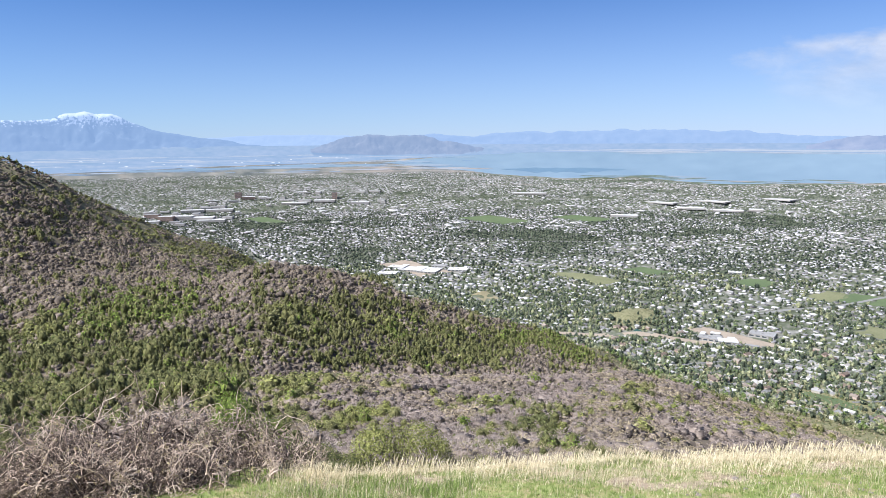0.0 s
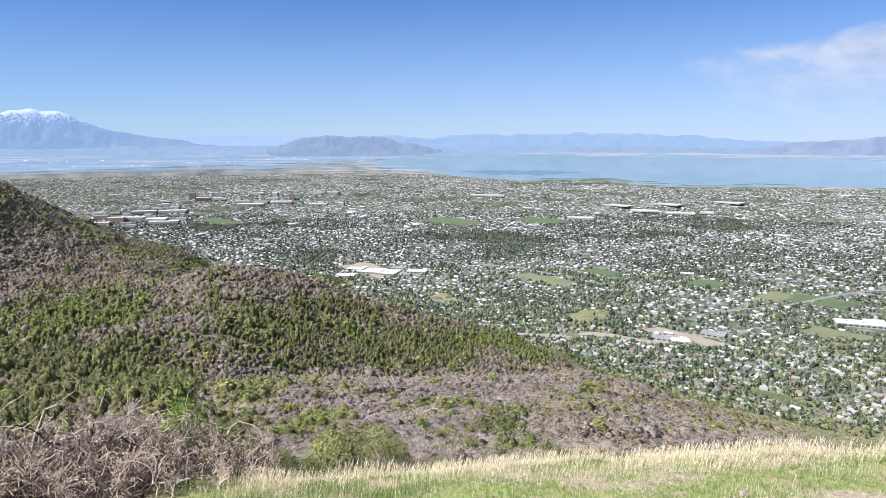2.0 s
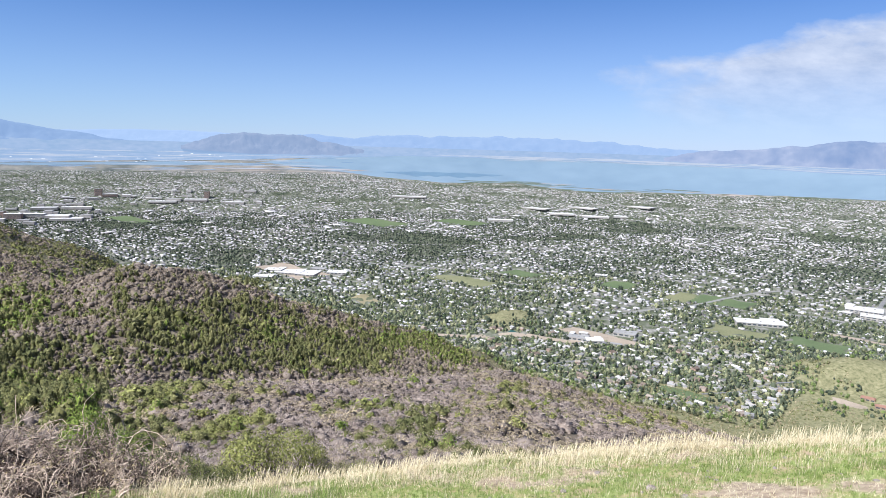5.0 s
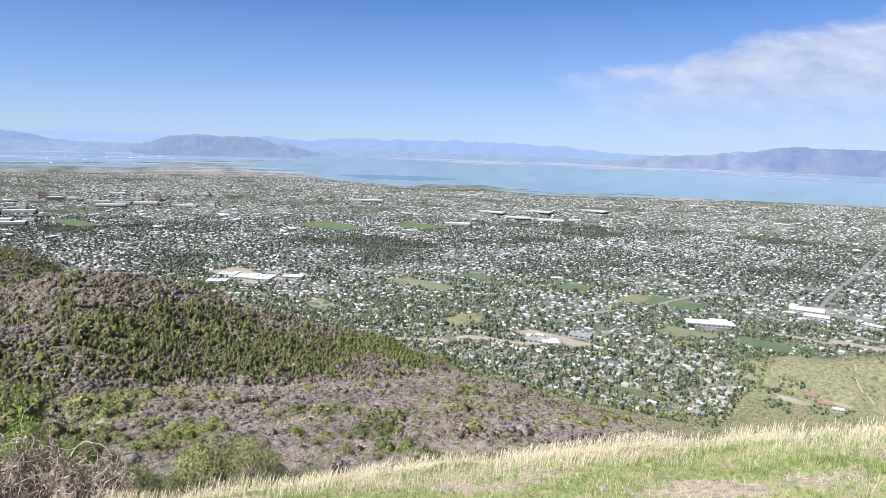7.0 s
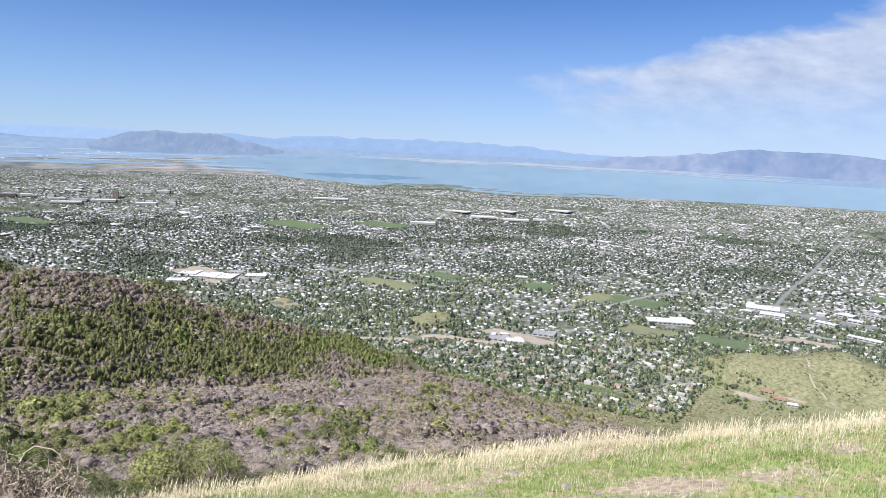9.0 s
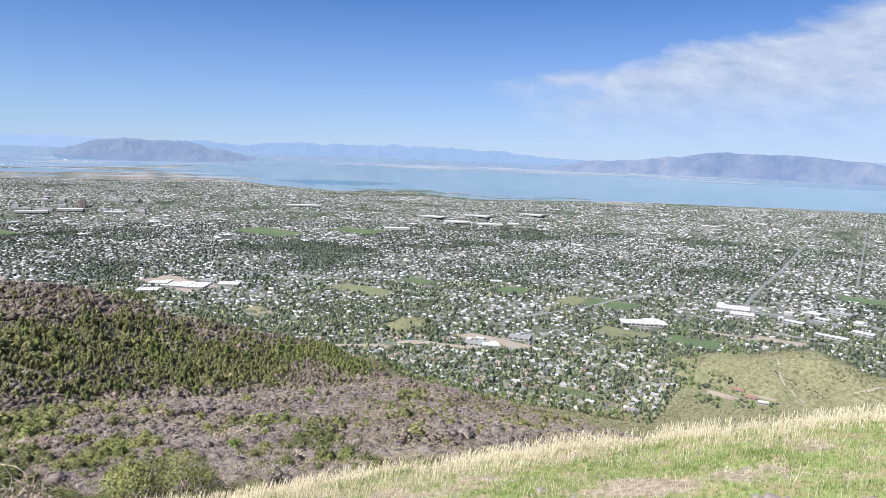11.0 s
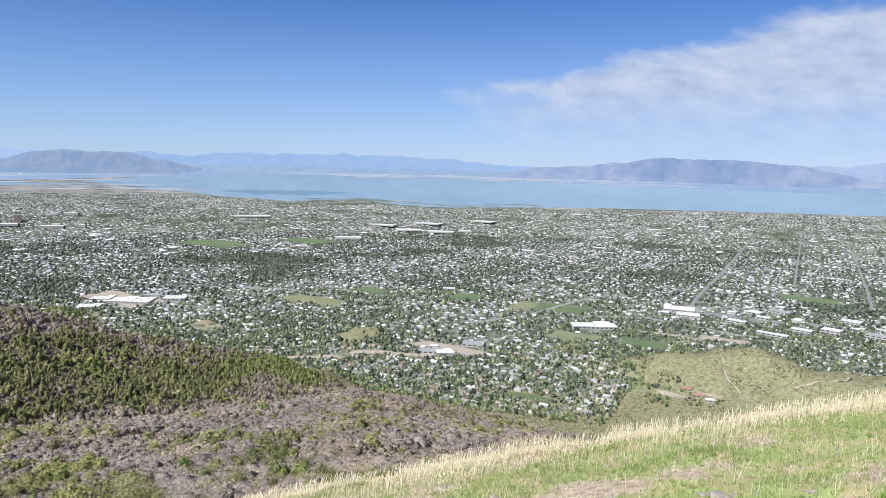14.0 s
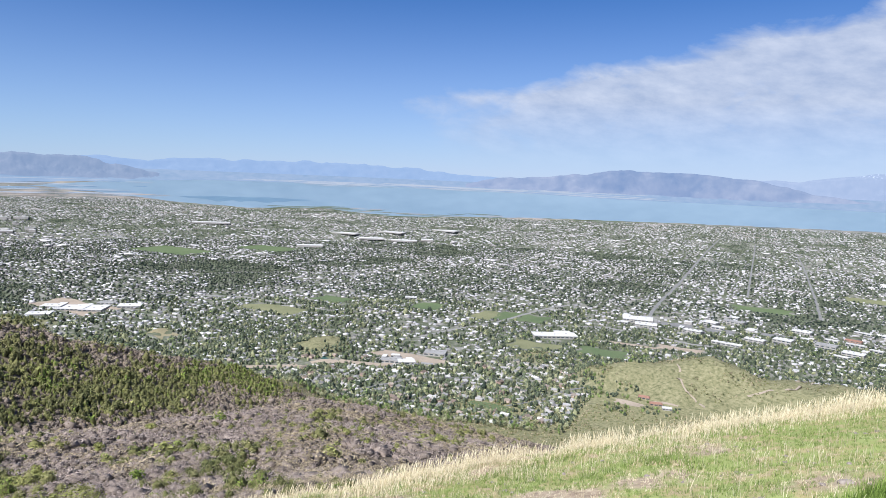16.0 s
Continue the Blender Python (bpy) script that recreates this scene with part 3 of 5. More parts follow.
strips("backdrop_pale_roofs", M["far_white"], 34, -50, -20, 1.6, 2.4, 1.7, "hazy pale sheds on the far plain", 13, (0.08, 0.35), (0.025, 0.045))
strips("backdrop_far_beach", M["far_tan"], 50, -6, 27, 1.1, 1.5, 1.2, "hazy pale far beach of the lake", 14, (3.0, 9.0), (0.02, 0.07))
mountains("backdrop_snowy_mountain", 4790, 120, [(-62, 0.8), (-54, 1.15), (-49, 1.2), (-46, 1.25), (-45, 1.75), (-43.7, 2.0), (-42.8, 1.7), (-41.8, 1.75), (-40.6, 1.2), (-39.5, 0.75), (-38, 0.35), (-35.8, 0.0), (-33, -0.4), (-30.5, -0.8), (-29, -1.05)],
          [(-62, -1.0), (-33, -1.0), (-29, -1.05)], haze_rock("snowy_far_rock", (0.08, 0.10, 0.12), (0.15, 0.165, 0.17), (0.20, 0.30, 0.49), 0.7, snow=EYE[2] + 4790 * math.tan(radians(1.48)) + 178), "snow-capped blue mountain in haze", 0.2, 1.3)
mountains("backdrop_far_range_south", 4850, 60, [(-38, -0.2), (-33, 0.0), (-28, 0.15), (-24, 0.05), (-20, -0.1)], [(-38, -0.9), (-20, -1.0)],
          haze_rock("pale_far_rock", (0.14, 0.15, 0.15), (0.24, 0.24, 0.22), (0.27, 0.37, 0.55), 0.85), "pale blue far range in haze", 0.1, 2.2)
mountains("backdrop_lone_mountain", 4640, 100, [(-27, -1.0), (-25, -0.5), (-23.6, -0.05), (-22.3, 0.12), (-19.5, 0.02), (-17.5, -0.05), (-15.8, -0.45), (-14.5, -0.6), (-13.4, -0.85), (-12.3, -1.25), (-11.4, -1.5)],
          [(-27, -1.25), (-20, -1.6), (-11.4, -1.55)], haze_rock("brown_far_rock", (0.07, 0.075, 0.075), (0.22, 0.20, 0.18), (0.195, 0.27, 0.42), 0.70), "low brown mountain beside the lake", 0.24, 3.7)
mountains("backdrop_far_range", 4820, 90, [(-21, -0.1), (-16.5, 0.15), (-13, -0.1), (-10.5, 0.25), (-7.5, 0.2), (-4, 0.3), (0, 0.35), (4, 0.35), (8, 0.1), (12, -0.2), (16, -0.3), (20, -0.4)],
          [(-21, -1.2), (20, -1.3)], haze_rock("haze_blue_far_rock", (0.13, 0.15, 0.16), (0.24, 0.24, 0.22), (0.22, 0.32, 0.51), 0.8), "long far range across the lake, blue with painted haze", 0.22, 5.1)
# coarse dark blotches paint in cloud shadow and scrub, pale ones sunlit slopes
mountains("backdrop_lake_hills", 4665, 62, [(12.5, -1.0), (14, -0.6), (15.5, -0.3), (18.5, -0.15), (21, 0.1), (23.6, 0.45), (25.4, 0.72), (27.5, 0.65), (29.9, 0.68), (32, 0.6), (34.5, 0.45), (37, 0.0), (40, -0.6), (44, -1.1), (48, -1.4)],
          [(12.5, -1.25), (18, -1.5), (25, -1.75), (34, -1.7), (48, -1.5)], haze_rock("cloud_shadowed_far_hills", (0.04, 0.05, 0.06), (0.36, 0.31, 0.25), (0.18, 0.26, 0.44), 0.70, coarse=0.0028), "hills across the lake, painted cloud shadow and scrub beside pale slopes", 0.18, 7.9)
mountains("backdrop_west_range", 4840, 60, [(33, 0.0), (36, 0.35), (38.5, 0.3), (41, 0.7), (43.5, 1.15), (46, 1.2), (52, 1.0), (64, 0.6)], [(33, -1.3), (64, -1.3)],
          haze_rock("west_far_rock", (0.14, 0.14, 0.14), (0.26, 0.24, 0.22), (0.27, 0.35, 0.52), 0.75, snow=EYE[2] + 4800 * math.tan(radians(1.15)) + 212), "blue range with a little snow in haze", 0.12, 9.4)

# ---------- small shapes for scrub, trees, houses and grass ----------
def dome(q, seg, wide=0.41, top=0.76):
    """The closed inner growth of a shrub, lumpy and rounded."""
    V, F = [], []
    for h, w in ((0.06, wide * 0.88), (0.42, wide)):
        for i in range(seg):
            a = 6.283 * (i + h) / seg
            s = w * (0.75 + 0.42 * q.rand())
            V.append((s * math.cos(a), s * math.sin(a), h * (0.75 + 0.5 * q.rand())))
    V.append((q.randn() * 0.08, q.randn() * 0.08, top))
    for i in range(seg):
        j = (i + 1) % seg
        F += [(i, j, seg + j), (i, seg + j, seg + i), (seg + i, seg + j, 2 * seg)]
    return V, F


def twig_clump(n, seed, fine=1.0):
    """A bare shrub: thin upright stems fanning out of a low dense middle to a rounded, fuzzy top."""
    q = np.random.RandomState(seed)
    V, F = dome(q, 5, 0.37, 0.60)
    for i in range(n):
        a, rad = 6.283 * q.rand(), 0.5 * math.sqrt(q.rand())
        top = np.array([rad * math.cos(a), rad * math.sin(a), (0.30 + 0.62 * math.sqrt(max(0.0, 1 - (rad / 0.52) ** 2))) * (0.78 + 0.3 * q.rand())])
        o = np.array([top[0] * 0.9, top[1] * 0.9, 0.55]) + q.randn(3) * 0.22
        o /= np.linalg.norm(o)
        w = np.cross(o, q.randn(3))
        w *= fine * (0.028 + 0.028 * q.rand()) / (np.linalg.norm(w) + 1e-6)
        p = top - o * (0.13 + 0.14 * q.rand()) * min(1.0, fine + 0.15)
        k = len(V)
        V += list((p - w, p + w, top))
        F.append((k, k + 1, k + 2))
    return np.array(V), np.array(F)


def leaf_bush(n, seed, size=0.12):
    """A leafy shrub or small tree: a lumpy crown covered with leaf sprays."""
    q = np.random.RandomState(seed)
    V, F = dome(q, 5, 0.37, 0.84)
    for i in range(n):
        d = q.randn(3)
        d[2] = abs(d[2])
        d /= np.linalg.norm(d)
        p = np.array([d[0] * 0.42, d[1] * 0.42, 0.16 + 0.72 * d[2]]) * (0.82 + 0.28 * q.rand())
        t1 = np.cross(d, q.randn(3))
        t1 /= np.linalg.norm(t1) + 1e-6
        t2 = np.cross(d, t1) + 0.6 * d * q.randn()
        s = size * (0.6 + 0.8 * q.rand())
        k = len(V)
        V += list((p - t1 * s * 0.55 - t2 * s * 0.4, p + t1 * s * 0.55 - t2 * s * 0.35, p + t2 * s * 0.65))
        F.append((k, k + 1, k + 2))
    return np.array(V), np.array(F)


def leaf_clump(n, seed, size=0.2, tall=1.0, skirt=0.1, core=True):
    """A leafy crown: many small leaf sprays over an uneven dome."""
    q = np.random.RandomState(seed)
    lobes = [(q.randn(3) * (0.2, 0.2, 0.12) + (0, 0, 0.5), 0.24 + 0.12 * q.rand()) for _ in range(5)]
    V, F = [], []
    for i in range(n):
        c, rad = lobes[q.randint(5)]
        d = q.randn(3)
        d /= np.linalg.norm(d)
        if d[2] < -0.4:
            d[2] *= -1
        p = c + d * rad * (0.75 + 0.3 * q.rand())
        p[2] = max(skirt, p[2]) * tall
        t1 = np.cross(d, q.randn(3))
        t1 /= np.linalg.norm(t1) + 1e-6
        t2 = np.cross(d, t1) + 0.45 * d * q.randn()
        s = size * (0.6 + 0.7 * q.rand())
        k = len(V)
        V += [p - t1 * s * 0.5 - t2 * s * 0.4, p + t1 * s * 0.5 - t2 * s * 0.3, p + t2 * s * 0.7]
        F.append((k, k + 1, k + 2))
    if core:        # dense inner growth that keeps the light out
        k = len(V)
        V += [(-0.3, 0, 0.4 * tall), (0.3, 0, 0.4 * tall), (0, -0.3, 0.42 * tall), (0, 0.3, 0.42 * tall), (0, 0, 0.72 * tall), (0, 0, 0.02)]
        F += [(k + a, k + b, k + c) for a, b, c in ((0, 2, 4), (2, 1, 4), (1, 3, 4), (3, 0, 4), (2, 0, 5), (1, 2, 5), (3, 1, 5), (0, 3, 5))]
    return np.array(V), np.array(F)


def house_shape(hip=0.0):
    """Four walls and a ridged roof in one shape of triangles: width 1, depth 1, height 1."""
    V = np.array([(-.5, -.5, 0), (.5, -.5, 0), (.5, .5, 0), (-.5, .5, 0), (-.5, -.5, .6), (.5, -.5, .6), (.5, .5, .6), (-.5, .5, .6),
                  (-.57, -.57, .58), (.57, -.57, .58), (.57, .57, .58), (-.57, .57, .58), (-.57 + hip, 0, 1), (.57 - hip, 0, 1)])
    F = [(0, 1, 5), (0, 5, 4), (1, 2, 6), (1, 6, 5), (2, 3, 7), (2, 7, 6), (3, 0, 4), (3, 4, 7), (8, 9, 13), (8, 13, 12), (9, 10, 13), (10, 11, 12), (10, 12, 13), (11, 8, 12)]
    return V, np.array(F)


def slab_shape():
    V = np.array([(-.5, -.5, 0), (.5, -.5, 0), (.5, .5, 0), (-.5, .5, 0), (-.5, -.5, 1), (.5, -.5, 1), (.5, .5, 1), (-.5, .5, 1)])
    F = [(0, 1, 5), (0, 5, 4), (1, 2, 6), (1, 6, 5), (2, 3, 7), (2, 7, 6), (3, 0, 4), (3, 4, 7), (4, 5, 6), (4, 6, 7)]
    return V, np.array(F)


def crown_far(seed, simple=False):
    """A far town tree of a few facets."""
    q = np.random.RandomState(seed)
    n = 4
    V = [(0, 0, 0)]
    for h, w in ((0.3, 0.46), (0.68, 0.40)):
        for i in range(n):
            a = 6.283 * i / n + h * 2
            s = w * (0.75 + 0.5 * q.rand())
            V.append((s * math.cos(a), s * math.sin(a), h * (0.85 + 0.3 * q.rand())))
    V.append((q.randn() * 0.08, q.randn() * 0.08, 1))
    F = []
    for i in range(n):
        j = (i + 1) % n
        if simple:
            F += [(1 + i, 1 + j, 9)]
            continue
        F += [(1 + i, 1 + j, 5 + j), (1 + i, 5 + j, 5 + i), (5 + i, 5 + j, 9)]
    return np.array(V), np.array(F)


# growth is thinner in the hollows that lie hidden from the lookout
horizon = np.maximum.accumulate(np.arctan2(gz - EYE[2], RR), axis=0)


def in_sight(x, y, top):
    r, a = np.hypot(x, y), np.degrees(np.arctan2(x, y))
    i = np.clip(np.searchsorted(rings, r) - 2, 0, n_r - 1)
    j = np.clip(np.searchsorted(az_fine, a), 0, n_a - 1)
    return np.arctan2(ground(x, y) + top - EYE[2], r) > horizon[i, j] - 0.001


def strewn(az0, az1, r0, r1, spacing):
    """Random places on a sector of the hillside, evenly by area."""
    area = radians(az1 - az0) / 2 * (r1 ** 2 - r0 ** 2)
    n = int(area / spacing ** 2)
    az = np.radians(az0 + (az1 - az0) * rs.rand(n))
    r = np.sqrt(r0 ** 2 + (r1 ** 2 - r0 ** 2) * rs.rand(n))
    return r * np.sin(az), r * np.cos(az), np.degrees(az), r


# ---------- scrub on the spurs ----------
# leafy patches on each hillside: bearing, angle below the eye, half-widths of both in degrees, strength, kind
ON_HILL = [(-41.4, 13.5, 6.0, 1.5, 1.0, "leaf_bright"), (-24.5, 16.0, 7.0, 2.4, 1.2, "leaf_olive"), (-20.7, 16.2, 3.4, 1.9, 1.0, "leaf_bright"), (-8.1, 17.2, 3.6, 0.8, 1.3, "leaf_bright"), (-2.3, 18.1, 3.4, 0.7, 1.4, "leaf_bright"),
           (-29.0, 15.4, 3.2, 2.6, 0.95, "leaf_olive"), (-15.2, 18.0, 6.0, 1.8, 1.15, "leaf_dark"), (-31.7, 12.8, 0.7, 1.9, 0.9, "leaf_dark"), (-24.0, 18.6, 6.5, 1.1, 1.05, "leaf_dark"), (-14.0, 16.4, 2.0, 0.8, 0.7, "leaf_olive")]
# the dark-leaved patches are partly scrub, partly colour in place of canyon shadow
IN_CANYON = [(-47.1, 15.5, 6.5, 2.5, 0.9, "leaf_dark"), (-41.3, 17.3, 6.0, 1.9, 0.95, "leaf_dark"), (-48.4, 14.1, 2.0, 0.9, 1.0, "leaf_spring"), (-44.4, 15.1, 1.8, 0.9, 1.0, "leaf_bright"), (-38.5, 19.6, 5.5, 1.8, 1.0, "leaf_dark"), (-48, 19.5, 5.0, 2.0, 1.0, "leaf_dark"), (-35, 21.0, 3.0, 1.0, 0.9, "leaf_bright")]
# the dark patch at bearing -32.9 imitates shade on the ridge's tip
ON_TALL = [(-41.3, 7.5, 3.7, 0.9, 0.7, "leaf_spring"), (-36.8, 8.9, 3.8, 0.7, 0.8, "leaf_olive"), (-46.0, 4.6, 4.6, 1.6, 0.42, "leaf_olive"), (-32.9, 10.0, 2.0, 0.6, 1.0, "leaf_dark"), (-47.5, 6.9, 3.0, 0.6, 0.7, "leaf_olive")]
ON_SPUR = [(-29.3, 20.9, 3.2, 1.3, 0.85, "leaf_spring"), (-12.1, 25.2, 1.6, 0.5, 0.55, "leaf_spring"), (-7.0, 24.8, 1.5, 0.5, 0.6, "leaf_dark"), (-24.3, 20.0, 2.5, 0.4, 0.75, "leaf_spring"), (1.2, 20.6, 1.4, 0.5, 0.7, "leaf_spring"), (-25.4, 23.9, 3.0, 0.9, 0.65, "leaf_spring"), (-31.0, 23.5, 3.0, 1.6, 0.95, "leaf_dark")]
LEAF_KINDS = ("leaf_bright", "leaf_dark", "leaf_olive", "leaf_spring")


def patchy(az, dep, patches):
    """Strength of the strongest leafy patch at each place, and its kind."""
    g, kind = np.zeros_like(az), np.full(len(az), 2)
    for a, d, wa, wd, strong, key in patches:
        f = strong * np.exp(-np.abs((az - a) / wa) ** 2.2 - np.abs((dep - d) / wd) ** 2.2)
        kind = np.where(f > g, LEAF_KINDS.index(key), kind)
        g = np.maximum(g, f)
    return g, kind


twigs = [twig_clump(27, s, 1.0) for s in range(5)]
twigs_far = [twig_clump(10, 20 + s, 1.6) for s in range(4)]
twigs_fine = [twig_clump(90, 60 + s, 0.45) for s in range(4)]
leaves = [leaf_bush(64, s, 0.115) for s in range(5)]
leaves_fine = [leaf_bush(230, 70 + s, 0.06) for s in range(4)]
leaves_far = [leaf_bush(18, 30 + s, 0.19) for s in range(4)]


def cover_hill(x, y, az, r, wide, high, near, patches, tag):
    seen = in_sight(x, y, high * 1.3)
    keep = (seen | (rs.rand(len(x)) < 0.06)) & (fbm(x / 22 + 40, y / 22, 3) > -0.36) & (np.abs(az) < 62)
    x, y, az, r = x[keep], y[keep], az[keep], r[keep]
    n = len(x)
    up = height(x, y)
    strength, kind = patchy(az, np.degrees(np.arctan2(-up, r)), patches)
    leafy = strength + 1.1 * fbm(x / 38, y / 38, 4) + 0.3 * rs.randn(n)
    z = up + EYE[2] - 0.15
    vary = np.exp(0.28 * rs.randn(n)) * (1 + 1.3 * fbm(x / 16 + 60, y / 16, 3))
    size = np.stack([wide * vary * (0.85 + 0.3 * rs.rand(n)), wide * vary * (0.85 + 0.3 * rs.rand(n)), high * vary * (0.8 + 0.4 * rs.rand(n))], -1)
    turn = rs.rand(n) * 6.283
    pos = np.stack([x, y, z], -1)
    green = leafy > 0.5
    kind = np.where(rs.rand(n) < 0.5, rs.choice(4, n, p=(0.10, 0.25, 0.43, 0.22)), kind)
    brown = ~green & ((fbm(x / 50 + 80, y / 50, 3) + 0.1 * rs.randn(n) > 0.05) | (strength > 0.3) | ((r > 720) & (rs.rand(n) < 0.72)))
    bare = ~green & ~brown
    for sel, shapes, key, nm, lab in ((bare, twigs if near else twigs_far, "twig", "bare_scrub", "bare grey-mauve scrub oak on " + tag),
                                      (brown, twigs if near else twigs_far, "twig_brown", "brown_scrub", "brown leafless scrub on " + tag),
                                      (green & (kind == 0), leaves if near else leaves_far, "leaf_bright", "bright_green_scrub", "bright green leafing trees on " + tag),
                                      (green & (kind == 1), leaves if near else leaves_far, "leaf_dark", "dark_green_scrub", "dark green evergreen scrub on " + tag),
                                      (green & (kind == 2), leaves if near else leaves_far, "leaf_olive", "olive_scrub", "olive green scrub on " + tag),
                                      (green & (kind == 3), leaves if near else leaves_far, "leaf_spring", "spring_green_scrub", "yellow-green budding scrub on " + tag)):
        for here, forms in ((sel & (r < 300), leaves_fine if "leaf" in key else twigs_fine), (sel & (r >= 300), shapes)):
            if here.sum() > 3:
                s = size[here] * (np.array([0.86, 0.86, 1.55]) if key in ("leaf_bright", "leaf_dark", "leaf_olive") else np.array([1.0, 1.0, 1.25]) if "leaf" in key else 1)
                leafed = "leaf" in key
                mats = [M[key], M["leaf_shaded" if leafed else "inner"]]
                # the first 15 faces are the core, coloured as if in shade
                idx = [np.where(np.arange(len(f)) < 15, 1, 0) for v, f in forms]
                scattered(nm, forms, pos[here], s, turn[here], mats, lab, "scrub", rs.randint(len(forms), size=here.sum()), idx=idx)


cover_hill(*strewn(-34, 26, 240, 700, 2.95), 5.2, 2.5, True, ON_SPUR, "the nearest spur")
cover_hill(*strewn(-54, -33, 110, 690, 4.2), 6.2, 4.8, True, IN_CANYON + ON_SPUR, "the canyon side")
cover_hill(*strewn(-54, 4, 690, 1320, 4.6), 6.4, 4.6, False, ON_HILL + IN_CANYON[:4], "the green hill")
cover_hill(*strewn(-54, -24, 1100, 1800, 6.2), 7.0, 3.0, False, ON_TALL, "the tall ridge")
cover_hill(*strewn(-33, 20, 130, 240, 3.2), 4.4, 2.6, True, ON_SPUR, "the near slope")
# single trees standing out on the spur
LONE = [(-7.7, 20.7, 4.6, "leaf_bright"), (-13.2, 20.8, 4.2, "leaf_spring"), (-7.0, 24.3, 5.4, "leaf_dark"), (-8.3, 24.4, 4.4, "leaf_dark"), (-5.6, 24.7, 4.2, "leaf_spring"), (-19.5, 21.4, 4.0, "leaf_spring"), (-17.0, 22.0, 4.2, "leaf_spring"), (-23.5, 21.6, 4.4, "leaf_olive"),
        (-14.2, 24.4, 4.2, "leaf_bright"), (-2.5, 21.3, 3.8, "leaf_olive"), (-11.8, 23.2, 3.8, "leaf_dark"), (3.0, 22.2, 3.8, "leaf_spring"), (-26.0, 22.6, 4.6, "leaf_spring"), (-21.0, 23.4, 4.6, "leaf_spring"), (-9.8, 24.9, 4.0, "leaf_olive"), (-28.4, 20.9, 4.6, "leaf_spring")]
LONE_WORDS = {"leaf_spring": "round yellow-green tree among bare scrub", "leaf_olive": "olive-green tree among bare scrub", "leaf_bright": "bright green tree alone on the brown spur", "leaf_dark": "dark green juniper among bare scrub"}
for i, (la, ld, size_, key) in enumerate(LONE):
    size_ *= 1.45
    Rs = np.arange(200.0, 760.0, 1.5)
    la_ = radians(la)
    down = np.degrees(np.arctan2(-height(Rs * math.sin(la_), Rs * math.cos(la_)), Rs))
    r_ = float(Rs[np.where(down <= ld + 0.2)[0][0]])
    px, py = r_ * math.sin(la_), r_ * math.cos(la_)
    top = new("tree")
    top.matrix_world = Matrix.Translation((px, py, float(ground(np.array([px]), np.array([py]))[0]) - 0.1))
    bm = bmesh.new()
    bmesh.ops.create_cone(bm, segments=6, radius1=0.16, radius2=0.07, depth=size_ * 0.5, matrix=Matrix.Translation((0, 0, size_ * 0.25)))
    part("trunk", bm, M["bark"], top)
    v, f = leaf_clump(260, 400 + i, 0.12, 1.0, 0.12)
    crown = new("crown", mesh_of("crown", v * np.array([size_ * 1.1, size_ * 1.1, size_]), f, [M[key]]))
    crown.parent = top
    tagged(top, LONE_WORDS[key], "tree", group="trees on the spur")
crest_az = np.concatenate([rs.uniform(-50, -42.5, 60), rs.uniform(-42.5, -38.5, 20)])
crest_r = np.interp(crest_az, TALL_CREST[0], TALL_CREST[1]) + rs.uniform(-4, 16, 80)
x, y = crest_r * np.sin(np.radians(crest_az)), crest_r * np.cos(np.radians(crest_az))
size = np.stack([rs.uniform(4, 8, 80), rs.uniform(4, 8, 80), rs.uniform(4, 8, 80)], -1)
scattered("crest_trees", leaves, np.stack([x, y, ground(x, y) - 0.3], -1), size, rs.rand(80) * 6.28, [M["leaf_dark"]], "dark evergreens along the ridge's crest", "trees", rs.randint(5, size=80))
wood_az = np.concatenate([rs.normal(-24.6, 0.9, 150), rs.normal(-21.6, 0.7, 110)])
wood_r = np.concatenate([rs.normal(2440, 40, 150), rs.normal(2420, 40, 110)])
wood_r = draw_in(wood_r)
x, y = wood_r * np.sin(np.radians(wood_az)), wood_r * np.cos(np.radians(wood_az))
size = np.stack([rs.uniform(8, 14, 260), rs.uniform(8, 14, 260), rs.uniform(8, 13, 260)], -1)
scattered("ravine_wood", leaves, np.stack([x, y, ground(x, y) - 0.3], -1), size, rs.rand(260) * 6.28, [M["leaf_dark"]], "dark wooded mouth of a ravine beside town", "trees", rs.randint(5, size=260))
# thin brush on the grassy benches at the mountain's foot
x, y, az, r = strewn(-4, 49, 1150, 2080, 6.8)
k = (in_sight(x, y, 5)) & ((hills(x, y) > 12) | (r < 1620)) & (fbm(x / 60, y / 60, 3) + 0.12 * rs.randn(len(x)) > np.where(r > 1620, np.where((az > 32) & (az < 37.5), -0.03, 0.10), np.where(az > 24, -0.02, -0.2)))
x, y = x[k], y[k]
n = len(x)
size = np.stack([rs.uniform(2, 6.5, n), rs.uniform(2, 6.5, n), rs.uniform(1.5, 4.2, n)], -1)
for c, (key, nm) in enumerate((("leaf_olive", "olive_brush"), ("leaf_dark", "dark_brush"), ("twig_brown", "brown_brush"))):
    s = rs.randint(3, size=n) == c
    scattered(nm, leaves_far, np.stack([x[s], y[s], ground(x[s], y[s]) - 0.2], -1), size[s], rs.rand(s.sum()) * 6.28, [M[key]], "low brush dotted over the grassy bench", "brush", rs.randint(4, size=s.sum()))

# ---------- the town ----------
STREET = radians(36.0)          # bearing of the street grid
cs, sn = math.cos(STREET), math.sin(STREET)


